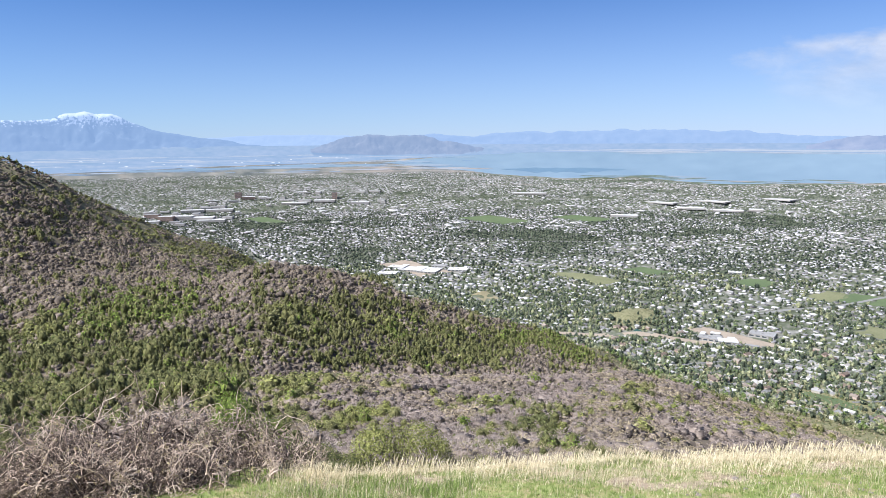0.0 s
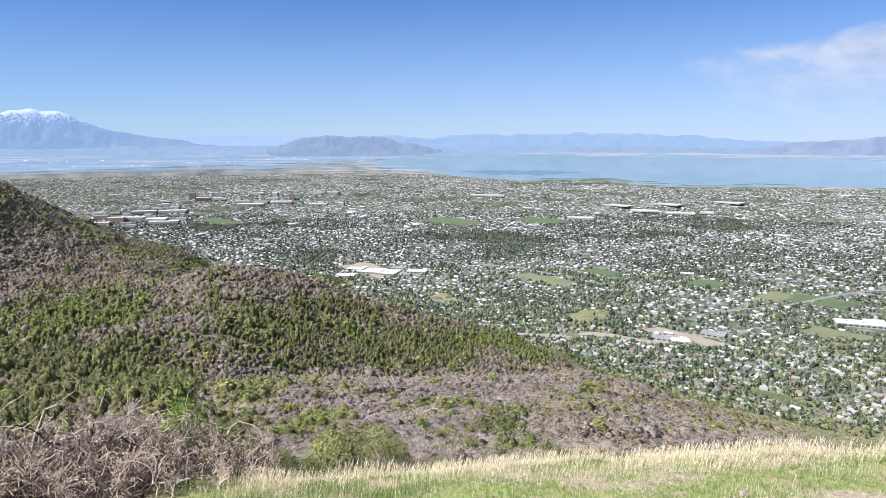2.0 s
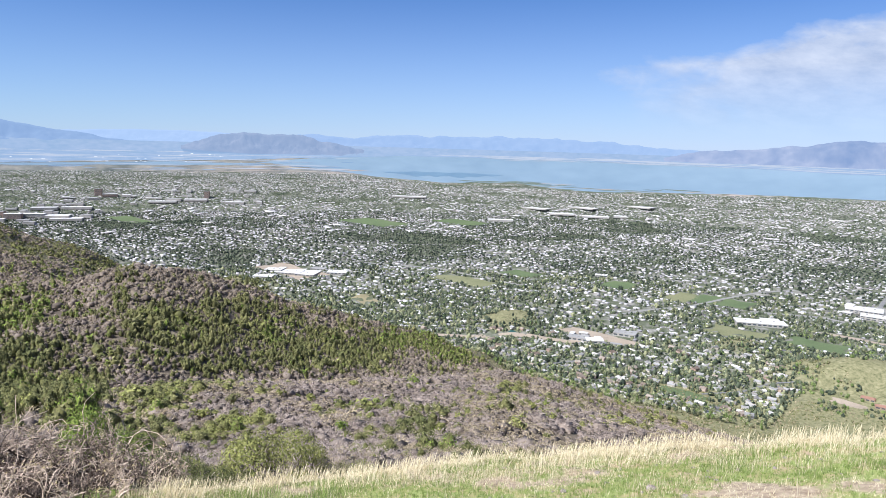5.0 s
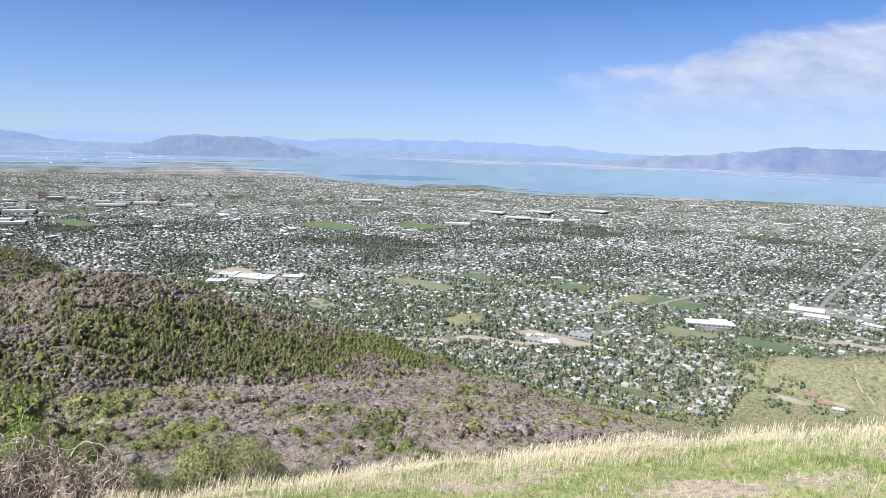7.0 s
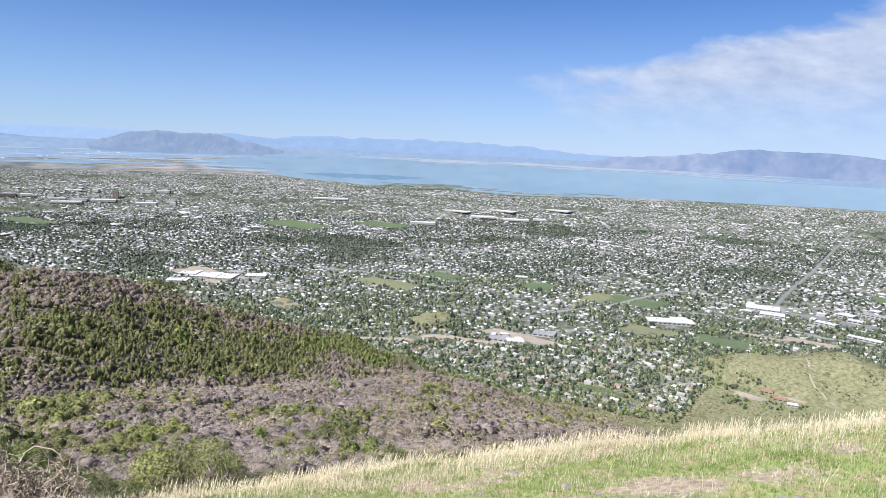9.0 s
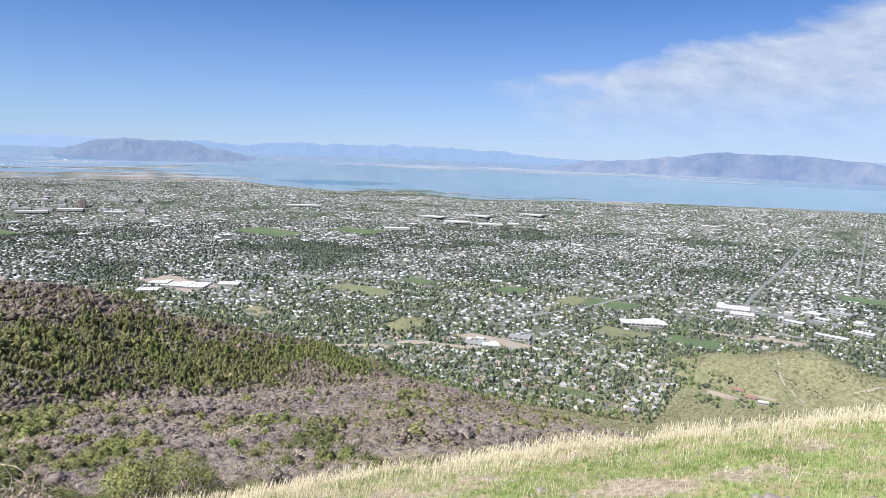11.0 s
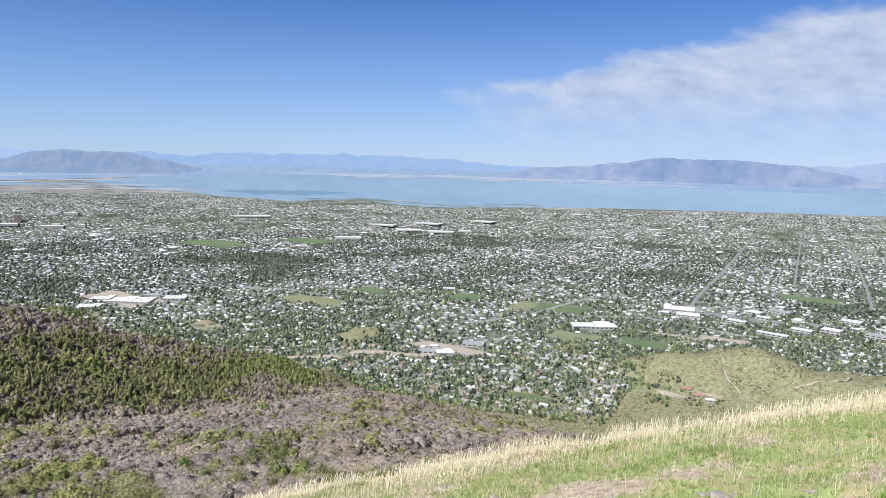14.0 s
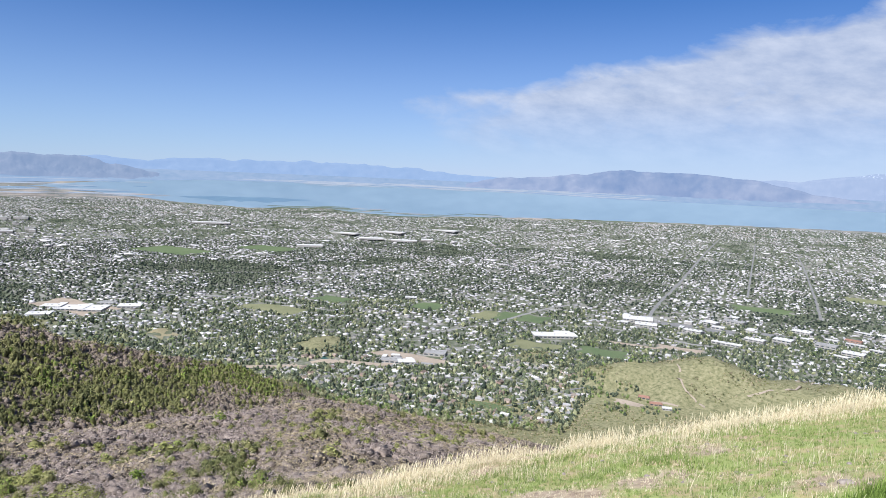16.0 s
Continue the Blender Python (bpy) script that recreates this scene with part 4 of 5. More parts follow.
def true_xy(az, dep):
    """Where a line of sight meets the valley floor or a knoll, in true metres."""
    Rs = np.concatenate([np.arange(1490, 3200, 5.0), np.geomspace(3200, 48000, 500)])
    if az < -24:        # beyond the foot of the tall ridge
        Rs = Rs[Rs > 2300]
    r = draw_in(Rs)
    a = radians(az)
    down = np.degrees(np.arctan2(-height(r * math.sin(a), r * math.cos(a)), r))
    hit = np.where(down <= dep)[0]
    R = float(Rs[hit[0]]) if len(hit) else 48000.0
    return R * math.sin(radians(az)), R * math.cos(radians(az))


# open ground in the town: bearing, angle below the eye, half-width and half-depth in true metres
FIELDS = [(9.7, 11.5, 54, 66, "lawn"), (14.9, 12.0, 42, 80, "meadow"), (16.7, 12.0, 40, 80, "lawn"), (18.9, 12.1, 50, 66, "lawn"), (-3.5, 11.9, 132, 54, "meadow"),
          (1.5, 11.1, 72, 54, "lawn"), (-11.5, 7.1, 228, 132, "lawn"), (-4, 6.9, 180, 108, "lawn"), (-18.6, 11.2, 156, 72, "dirt"), (8.3, 15.9, 108, 33, "dirt"),
          (27.2, 13.5, 95, 14, "dirt"), (31.2, 13.4, 70, 30, "dirt"), (25.0, 14.4, 72, 42, "lawn")]
FIELDS += [(19.1, 14.4, 76, 60, "meadow"), (34.0, 11.6, 55, 32, "asphalt"), (30.7, 11.5, 55, 32, "asphalt"), (38.2, 11.4, 55, 32, "asphalt"), (28.0, 11.4, 54, 72, "concrete"),
           (15.5, 19.6, 54, 19, "lawn"), (27.4, 18.2, 34, 12, "dirt"), (30.3, 17.7, 30, 12, "dirt"), (-31, 6.8, 192, 72, "lawn"), (-12.4, 13.7, 46, 30, "straw"),
           (1.2, 16.3, 24, 12, "water_pool"), (44, 8.0, 108, 72, "meadow"), (37, 9.6, 120, 60, "lawn")]


def in_fields(x, y):
    hit = np.zeros(len(x), bool)
    for az, dep, w, d, key in FIELDS:
        fx, fy = true_xy(az, dep)
        u, v = (x - fx) * cs - (y - fy) * sn, (x - fx) * sn + (y - fy) * cs
        hit |= (np.abs(u) < w + 5) & (np.abs(v) < d + 5)
    return hit


def placed(x, y):
    """True town metres to the drawn-in plan: x, y, z and local scale."""
    R = np.hypot(x, y)
    k = draw_in(R) / R
    return x * k, y * k, ground(x * k, y * k), k


for az, dep, w, d, key in FIELDS:
    fx, fy = true_xy(az, dep)
    us, vs = np.meshgrid(np.linspace(-w, w, 13), np.linspace(-d, d, 9))
    wob = 1 + 0.16 * fbm((us + fx) / 40, (vs + fy) / 40, 2) * 2
    if key in ("meadow", "dirt", "lawn", "straw"):
        ang = np.arctan2(vs / d, us / w)
        wob *= 1 - 0.12 * np.cos(4 * ang + az)
    x, y, z, k = placed(fx + us * wob * cs + vs * wob * sn, fy - us * wob * sn + vs * wob * cs)
    ids = np.arange(us.size).reshape(us.shape)
    q = np.stack([ids[:-1, :-1], ids[:-1, 1:], ids[1:, 1:], ids[1:, :-1]], -1).reshape(-1, 4)
    nm, lab = {"lawn": ("playing_field", "green mown field among town trees"), "meadow": ("meadow", "yellow-green meadow at the edge of houses"), "dirt": ("bare_lot", "pale bare earth lot"),
               "asphalt": ("parking_lot", "grey parking lot beside office buildings"), "concrete": ("paved_yard", "pale paved yard"), "straw": ("bare_hilltop", "straw-coloured top of a small grassy hill"), "water_pool": ("pond", "small dark green pond")}[key]
    tagged(new(nm, mesh_of(nm, np.stack([x, y, z + 0.5], -1).reshape(-1, 3), q, [M[key]])), lab, nm.replace("_", " "), kind="structure")


def road(name, pts, wide, material, label, lift=0.9, steps=14):
    """A road by bearing and angle below the eye."""
    P = [Vector((*true_xy(a, d), 0)) for a, d in pts]
    dense = []
    for a, b in zip(P[:-1], P[1:]):
        dense += [a.lerp(b, i / steps) for i in range(steps)]
    dense.append(P[-1])
    L, Rr = [], []
    for i, p in enumerate(dense):
        d = (dense[min(i + 1, len(dense) - 1)] - dense[max(i - 1, 0)]).normalized()
        n = Vector((d.y, -d.x, 0)) * wide / 2
        L.append(p - n)
        Rr.append(p + n)
    A = np.array([(v.x, v.y) for v in L + Rr])
    x, y, z, k = placed(A[:, 0], A[:, 1])
    m = len(dense)
    z = z + lift
    F = np.array([(i, m + i, m + i + 1, i + 1) for i in range(m - 1)])
    return tagged(new(name, mesh_of(name, np.stack([x, y, z], -1), F, [material])), label, "road", kind="structure")


ROADS = [([(28.2, 12.0), (28.7, 10.6), (29.6, 9.4), (30.5, 8.3), (32.5, 5.4), (33.4, 4.3)], 15, "asphalt"),
         ([(41.0, 9.8), (40.4, 8.2), (39.6, 6.3), (38.9, 5.0)], 11, "asphalt"),
         ([(35.8, 8.6), (35.9, 6.5), (36, 4.5)], 10, "asphalt"),
         ([(-8, 16.6), (-3, 16.7), (2, 16.3), (6, 16.6), (9, 15.8)], 27, "dirt"),
         ([(9, 14.2), (12, 13.4), (15.5, 12.7), (18, 11.8), (20.5, 11.0), (23, 10.5)], 16, "concrete"),
         ([(-22, 9.3), (-10, 9.0), (0, 8.8), (8, 8.9)], 22, "concrete"),
         ([(-34, 4.35), (-26, 4.3), (-14, 4.4), (-2, 4.6)], 40, "concrete")]
ROADS += [([(-2, 4.9), (12, 4.9), (26, 4.7), (44, 4.2)], 40, "concrete"),
          ([(-26, 6.2), (-12, 6.0), (4, 6.5), (18, 7.4), (30, 8.4)], 22, "concrete"),
          ([(2, 8.3), (14, 9.0), (26, 9.6)], 19, "concrete"),
          ([(20, 12.6), (25, 12.3), (32, 12.9), (40, 12.7)], 22, "concrete"),
          ([(-16, 10.3), (-6, 10.9), (2, 12.2)], 19, "concrete"),
          ([(24.5, 17.0), (22, 17.8), (20, 18.8), (17, 19.5)], 7, "asphalt"),
          ([(4, 18.6), (9, 17.6), (13, 17.4), (19, 17.3)], 8, "asphalt")]
for pts, wide, key in ROADS:
    road("road", pts, wide, M[key], {"asphalt": "grey asphalt town road", "concrete": "pale concrete town road", "dirt": "pale earth cutting along the bench road"}[key])
road("trail", [(31.0, 14.6), (31.3, 15.2), (30.9, 15.6), (31.5, 16.1), (31.9, 16.7), (32.6, 17.2), (33.4, 17.7)], 4.5, M["dirt"], "pale dirt trail winding down the grassy hill", 1.0)
road("trail", [(36.5, 16.3), (38.0, 15.6), (39.8, 15.2), (40.3, 14.9), (39.8, 14.6), (41.0, 14.4)], 6, M["dirt"], "pale dirt track over the grassy hill", 1.0)

ROAD_LINES = [(np.array([true_xy(a, d) for a, d in pts]), wide) for pts, wide, key in ROADS]


def on_road(x, y, pad=4.0):
    hit = np.zeros(len(x), bool)
    for P, wide in ROAD_LINES:
        for a, b in zip(P[:-1], P[1:]):
            d = b - a
            t = np.clip(((x - a[0]) * d[0] + (y - a[1]) * d[1]) / (d @ d), 0, 1)
            hit |= np.hypot(x - a[0] - t * d[0], y - a[1] - t * d[1]) < wide / 2 + pad
    return hit


# big buildings: bearing, angle below the eye, width, depth, height, roof, turn in degrees, storeys with windows
BIG = [(-18.8, 11.35, 120, 72, 6, "white_roof", 22, 1), (-17.1, 11.5, 80, 90, 6, "white_roof", 22, 1), (-19.9, 11.15, 70, 50, 6, "white_roof", 22, 1), (-14.6, 11.45, 80, 56, 7, "white_roof", 12, 1), (-20.8, 11.65, 76, 48, 5, "white_roof", 16, 1), (-16.2, 11.1, 60, 44, 5, "grey_roof", 22, 1),
       (20.8, 13.45, 150, 56, 10, "white_roof", -14, 1), (8.2, 10.9, 51, 32, 8, "white_roof", 0, 1), (27.6, 11.5, 112, 72, 13, "white_roof", 0, 2), (28.3, 11.9, 80, 48, 12, "white_roof", 0, 2)]
BIG2 = [(33.3, 11.2, 48, 40, 14, "white_roof", 20, 2), (32.0, 12.0, 65, 31, 13, "white_roof", 20, 2), (35.0, 10.9, 76, 37, 13, "grey_roof", 20, 2), (36.6, 12.1, 65, 34, 13, "white_roof", 15, 2), (38.6, 11.9, 59, 43, 16, "white_roof", 15, 2),
        (39.8, 11.0, 65, 43, 13, "white_roof", 15, 2), (41.5, 11.8, 65, 43, 14, "grey_roof", 10, 2), (43.3, 12.1, 65, 43, 13, "white_roof", 10, 2), (34.6, 12.6, 97, 23, 8, "white_roof", 15, 1)]
BIG3 = [(-0.6, 6.7, 176, 72, 13, "white_roof", 0, 1), (2.2, 5.5, 270, 80, 9, "white_roof", 30, 1), (4.6, 5.9, 190, 112, 10, "white_roof", 0, 1), (7.4, 6.0, 200, 96, 10, "white_roof", 0, 1), (6.3, 5.3, 250, 90, 9, "white_roof", 30, 1), (9.4, 5.9, 96, 80, 13, "white_roof", 0, 1), (11.0, 5.0, 240, 112, 9, "white_roof", 30, 1)]
BIG4 = [(-38.6, 6.5, 96, 48, 31, "white_roof", 20, 5), (-37.4, 6.4, 144, 64, 21, "white_roof", 20, 3), (-36.0, 6.5, 176, 80, 16, "white_roof", 15, 2), (-35.2, 6.7, 176, 80, 13, "white_roof", 10, 2), (-39.6, 6.2, 96, 54, 26, "grey_roof", 20, 4), (-36.6, 5.9, 160, 64, 18, "white_roof", 10, 3), (-34.5, 5.9, 192, 64, 16, "white_roof", 10, 2)]
BIG5 = [(-33.0, 4.9, 54, 42, 55, "grey_roof", 10, 9), (-25.15, 5.15, 42, 42, 60, "grey_roof", 10, 10), (-32.2, 5.0, 112, 64, 23, "white_roof", 5, 4), (-26.0, 5.4, 176, 80, 16, "white_roof", 5, 2), (-28.5, 5.5, 208, 80, 13, "white_roof", 5, 2), (-23.0, 5.6, 144, 64, 13, "white_roof", 5, 2), (-8.5, 4.9, 320, 96, 12, "white_roof", 5, 1)]
BIG6 = [(29.6, 18.1, 30, 14, 6, "red_roof", -6, 1), (30.5, 18.3, 22, 14, 5, "white_roof", -10, 1), (28.6, 17.7, 28, 16, 7, "red_roof", 5, 1), (10.5, 15.6, 64, 35, 9, "grey_roof", 10, 1), (6.6, 16.3, 58, 32, 9, "grey_roof", 10, 1), (8.0, 16.4, 48, 35, 9, "white_roof", -8, 1), (43.2, 11.1, 54, 32, 10, "red_roof", 10, 2)]


def big_building(az, dep, w, d, h, roof_key, turn, storeys):
    tx, ty = true_xy(az, dep)
    x, y, z, k = (float(q[0]) for q in placed(np.array([tx]), np.array([ty])))
    top = new("large_building")
    top.matrix_world = Matrix.Translation((x, y, z - 0.3)) @ Matrix.Rotation(-radians(az + turn), 4, "Z") @ Matrix.Scale(k, 4)
    red = roof_key == "red_roof"
    body = part("wall", box(bmesh.new(), -w / 2, -d / 2, 0, w / 2, d / 2, h), M["brick_facade" if red or storeys > 3 else "facade"], top)
    bm = box(bmesh.new(), -w / 2 - 0.4, -d / 2 - 0.4, h + 0.01, w / 2 + 0.4, d / 2 + 0.4, h + 0.7)
    if red:
        for v in [v for v in bm.verts if v.co.z > h + 0.5]:
            v.co.z += 2.2
            v.co.x *= 0.7
            v.co.y *= 0.15
    roof = part("roof", bm, M[roof_key], top)
    if w > 45 and not red:      # a lower wing behind and to one side
        a0, a1, b1, hw = w * 0.08, w * 0.46, d * 0.5 + min(40, d * 0.7), h * 0.66
        wing = part("wing", box(bmesh.new(), a0, d / 2 + 0.42, 0, a1, b1, hw), M["facade"], top)
        part("wing_roof", box(bmesh.new(), a0 - 0.3, d / 2 + 0.43, hw + 0.01, a1 + 0.3, b1 + 0.3, hw + 0.6), M["grey_roof" if storeys > 1 else roof_key], wing)
    bays = max(3, int(w / 14))
    sh = h / storeys
    near_by = math.hypot(tx, ty) < 3000
    for s in range(storeys if near_by else 0):
        for i in range(bays):
            wx = -w / 2 + (i + 0.5) * w / bays
            part("window", box(bmesh.new(), wx - w / bays * 0.34, -d / 2 - 0.15, s * sh + sh * 0.35, wx + w / bays * 0.34, -d / 2 - 0.01, s * sh + sh * 0.75), M["glass"], top)
    for s in range(0 if near_by or storeys < 3 else storeys):
        part("window_band", box(bmesh.new(), -w / 2 + 2, -d / 2 - 0.15, s * sh + sh * 0.35, w / 2 - 2, -d / 2 - 0.01, s * sh + sh * 0.8), M["glass"], top)
    if not red and w > 50:
        for i in range(3):
            px, py = (i - 1) * w * 0.28, d * (0.15 - 0.2 * (i % 2))
            part("rooftop_unit", box(bmesh.new(), px - 2.5, py - 2, h + 0.72, px + 2.5, py + 2, h + 2.4), M["grey_roof"], roof)
    lab = {"white_roof": "pale large building with a bright white flat roof", "grey_roof": "tall pale building with a grey flat roof", "red_roof": "low building with a terracotta pitched roof"}[roof_key]
    tagged(top, lab, "building", group="large buildings of the town")
    return tx, ty, max(w, d)


MORE = []
for (a0, a1), (d0, d1), many, (w0, w1), (h0, h1) in (((31, 45.5), (10.4, 12.9), 34, (24, 62), (6, 11)), ((-40.5, -33), (5.5, 6.9), 20, (40, 110), (9, 18)), ((-36, -21), (4.6, 5.7), 26, (40, 120), (8, 20)), ((-20, -16), (11.1, 11.7), 6, (26, 60), (6, 9)),
                                                     ((26.5, 29), (11.2, 12.2), 6, (24, 50), (6, 9)), ((5, 10), (15.9, 16.6), 5, (18, 34), (5, 8))):
    for i in range(many):
        MORE.append((rs.uniform(a0, a1), rs.uniform(d0, d1), rs.uniform(w0, w1), rs.uniform(w0, w1) * 0.55, rs.uniform(h0, h1), rs.choice(("white_roof", "white_roof", "grey_roof")), rs.choice((10, 16, 100)), 1 + int(h1 > 12) * rs.randint(3)))
BIG_AT = [big_building(*b) for b in BIG + BIG2 + BIG3 + BIG4 + BIG5 + BIG6]
for b in MORE:
    at = np.array([true_xy(b[0], b[1])])
    if all(math.hypot(at[0, 0] - q[0], at[0, 1] - q[1]) > (b[2] + q[2]) * 0.55 for q in BIG_AT) and not on_road(at[:, 0], at[:, 1], b[2] * 0.5)[0] and (math.hypot(*at[0]) > 2300 or hills(at[:, 0], at[:, 1])[0] < 6):
        BIG_AT.append(big_building(*b))


def in_big(x, y, pad=6):
    hit = np.zeros(len(x), bool)
    for bx, by, w in BIG_AT:
        hit |= np.hypot(x - bx, y - by) < w * 0.5 + pad
    return hit


# lots along the street grid
def grid_lots(step_u, step_v, r0, r1):
    n = int(r1 * 1.05)
    u = np.arange(-n, n, step_u)
    v = np.arange(-n, n, step_v)
    U, V = np.meshgrid(u, v)
    U, V = U.ravel(), V.ravel()
    U = U + rs.uniform(-0.42, 0.42, len(U)) * step_u
    V = V + rs.uniform(-0.36, 0.36, len(V)) * step_v
    # streets bend a little on the bench
    bend = 110 * fbm(U / 600, V / 600, 2) * (1 - smooth(2400, 4200, np.hypot(U, V)))
    x, y = (U + bend) * cs + (V + bend) * sn, -(U + bend) * sn + (V + bend) * cs
    R, az = np.hypot(x, y), np.degrees(np.arctan2(x, y))
    shore = np.interp(az, SHORE_AZ, SHORE_DEP)
    edge = H / np.tan(np.radians(shore + 0.12))
    k = (R > r0) & (R < np.minimum(r1, edge)) & (az > -51) & (az < 50)
    return x[k], y[k], az[k], R[k]


def building_ground(x, y, az, R):
    """Where houses can stand: on the flat, off the grassy knolls, fields and large buildings."""
    a, b, z, k = placed(x, y)
    flat = hills(x, y) < 14
    foot = np.interp(az, (-56, -30, -10, 0, 8, 16, 22, 26, 30, 56), (2400, 2240, 1840, 1470, 1400, 1390, 1430, 1960, 2060, 2110))
    return flat & (R > foot) & ~on_road(x, y, 9) & ~in_fields(x, y) & ~in_big(x, y) & ((z < 46) | (R > 2300))


def street_gap(x, y):
    u, v = x * cs - y * sn, x * sn + y * cs
    return (np.mod(u, 118) < 13) | (np.mod(v, 236) < 15)


near_lots, far_lots = grid_lots(23, 31, 1380, 5000), grid_lots(38, 46, 5000, 10300)
HX, HY, HA, HR = (np.concatenate(q) for q in zip(near_lots, far_lots))
ok = building_ground(HX, HY, HA, HR) & ~street_gap(HX, HY)
wood = fbm(HX / 400, HY / 400, 3)
ok &= (wood < np.where(HR < 2700, 0.34, 0.18)) & (rs.rand(len(HX)) < np.where(HR < 2300, 0.74, 0.84))
HX, HY, HA, HR = HX[ok], HY[ok], HA[ok], HR[ok]
order = np.argsort(HR)
HX, HY, HA, HR = HX[order], HY[order], HA[order], HR[order]


# trees round the lawn at the hill's foot and along the hollow beside it
grove = []
for a0, a1, d0, d1, many in ((23.2, 28.8, 13.5, 14.1, 70), (23.0, 24.3, 14.1, 15.4, 50), (26.6, 28.6, 14.2, 14.9, 40), (23.6, 25.2, 15.2, 18.2, 90), (25.4, 27.4, 17.6, 19.2, 60), (28.0, 31.5, 17.5, 18.9, 34), (26.0, 28.5, 16.6, 17.4, 16)):
    grove += [true_xy(a, d) for a, d in zip(rs.uniform(a0, a1, many), rs.uniform(d0, d1, many))]
GX, GY = np.array(grove).T
clear = ~in_big(GX, GY, 1) & ~in_fields(GX, GY)
GX, GY = GX[clear], GY[clear]
gtx, gty, gtz, gtk = placed(GX, GY)
n = len(GX)
gsize = np.stack([rs.uniform(6, 12, n), rs.uniform(6, 12, n), rs.uniform(6, 11, n)], -1) * gtk[:, None]
gkind = rs.randint(3, size=n)
for c, (key, nm, lab) in enumerate((("town_dark", "dark_grove", "dark green trees at the grassy hill's foot"), ("town_olive", "olive_grove", "olive-green trees at the grassy hill's foot"), ("town_bright", "bright_grove", "bright green trees at the grassy hill's foot"))):
    g = gkind == c
    scattered(nm, leaves, np.stack([gtx[g], gty[g], gtz[g] - 0.2], -1), gsize[g], rs.rand(g.sum()) * 6.28, [M[key]], lab, "trees", rs.randint(5, size=g.sum()))


# ---------- nearest houses, each a thing of its own ----------
def make_house(kind):
    top = new("house")
    w, d, h, rh = ((15, 10, 4.6, 3.0), (18, 11, 3.4, 2.6), (13, 11, 5.8, 3.2))[kind]
    wallm = (M["wall_cream"], M["wall_grey"], M["wall_brick"])[kind]
    roofm = (M["roof_grey"], M["roof_pale"], M["roof_brown"])[kind]
    bm = box(bmesh.new(), -w / 2, -d / 2, 0, w / 2, d / 2, h)
    part("wall", bm, wallm, top)

    def gable(x0, y0, x1, y1, z, rise, axis):
        g = bmesh.new()
        o = 0.5
        x0, y0, x1, y1 = x0 - o, y0 - o, x1 + o, y1 + o
        if axis == "x":
            ridge = [((x0), (y0 + y1) / 2), ((x1), (y0 + y1) / 2)]
        else:
            ridge = [((x0 + x1) / 2, y0), ((x0 + x1) / 2, y1)]
        b = [g.verts.new((p[0], p[1], z)) for p in ((x0, y0), (x1, y0), (x1, y1), (x0, y1))]
        r = [g.verts.new((p[0], p[1], z + rise)) for p in ridge]
        if axis == "x":
            faces = ((b[0], b[1], r[1], r[0]), (b[2], b[3], r[0], r[1]), (b[1], b[2], r[1]), (b[3], b[0], r[0]))
        else:
            faces = ((b[1], b[2], r[1], r[0]), (b[3], b[0], r[0], r[1]), (b[0], b[1], r[0]), (b[2], b[3], r[1]))
        for f in faces:
            g.faces.new(f)
        g.faces.new(b[::-1])
        return g

    roof = part("roof", gable(-w / 2, -d / 2, w / 2, d / 2, h + 0.02, rh, "x"), roofm, top)
    gw = w * 0.42
    garage = part("garage", box(bmesh.new(), w / 2 - gw, -d / 2 - 5, 0, w / 2, -d / 2 - 0.02, h * 0.8), wallm, top)
    part("garage_roof", gable(w / 2 - gw, -d / 2 - 5, w / 2, -d / 2 + 2, h * 0.8 + 0.02, rh * 0.7, "y"), roofm, top)
    part("garage_door", box(bmesh.new(), w / 2 - gw + 0.7, -d / 2 - 5.08, 0.1, w / 2 - 0.7, -d / 2 - 5.01, 2.5), M["white_roof"], garage, "white panelled garage door")
    for i in range(3):
        wx = -w / 2 + 1.5 + i * 2.7
        part("window", box(bmesh.new(), wx, -d / 2 - 0.08, 1.0, wx + 1.5, -d / 2 - 0.01, 2.4), M["glass"], top)
    part("chimney", box(bmesh.new(), -w * 0.3, 1.0, h + rh * 0.5, -w * 0.3 + 1.2, 2.0, h + rh + 0.8), M["brick_facade"], roof, "brick chimney")
    return top


M["wall_cream"] = shade("cream_siding", (0.36, 0.32, 0.27), (0.56, 0.515, 0.45), 0.4, fine=9, rand="object", amount=0.6)
M["wall_grey"] = shade("grey_siding", (0.30, 0.30, 0.30), (0.54, 0.54, 0.53), 0.4, fine=9, rand="object", amount=0.6)
M["wall_brick"] = shade("brick_walls", (0.28, 0.19, 0.15), (0.46, 0.36, 0.30), 0.4, fine=9, rand="object", amount=0.6)
M["roof_grey"] = shade("grey_shingles", (0.15, 0.147, 0.145), (0.30, 0.29, 0.285), 0.4, fine=9, rand="object", amount=0.6)
M["roof_pale"] = shade("pale_shingles", (0.32, 0.30, 0.285), (0.52, 0.495, 0.47), 0.4, fine=9, rand="object", amount=0.6)
M["roof_brown"] = shade("brown_shingles", (0.15, 0.115, 0.095), (0.28, 0.235, 0.20), 0.4, fine=9, rand="object", amount=0.6)
HOUSE_LABELS = ("cream two-storey house with a grey gabled roof", "long grey bungalow with a pale gabled roof", "brick house with a brown gabled roof")
hx, hy, hz, hk = placed(HX, HY)
seen_h = in_sight(hx, hy, 8)
near_ids = [i for i in range(len(HX)) if seen_h[i]][:290]
protos = {}
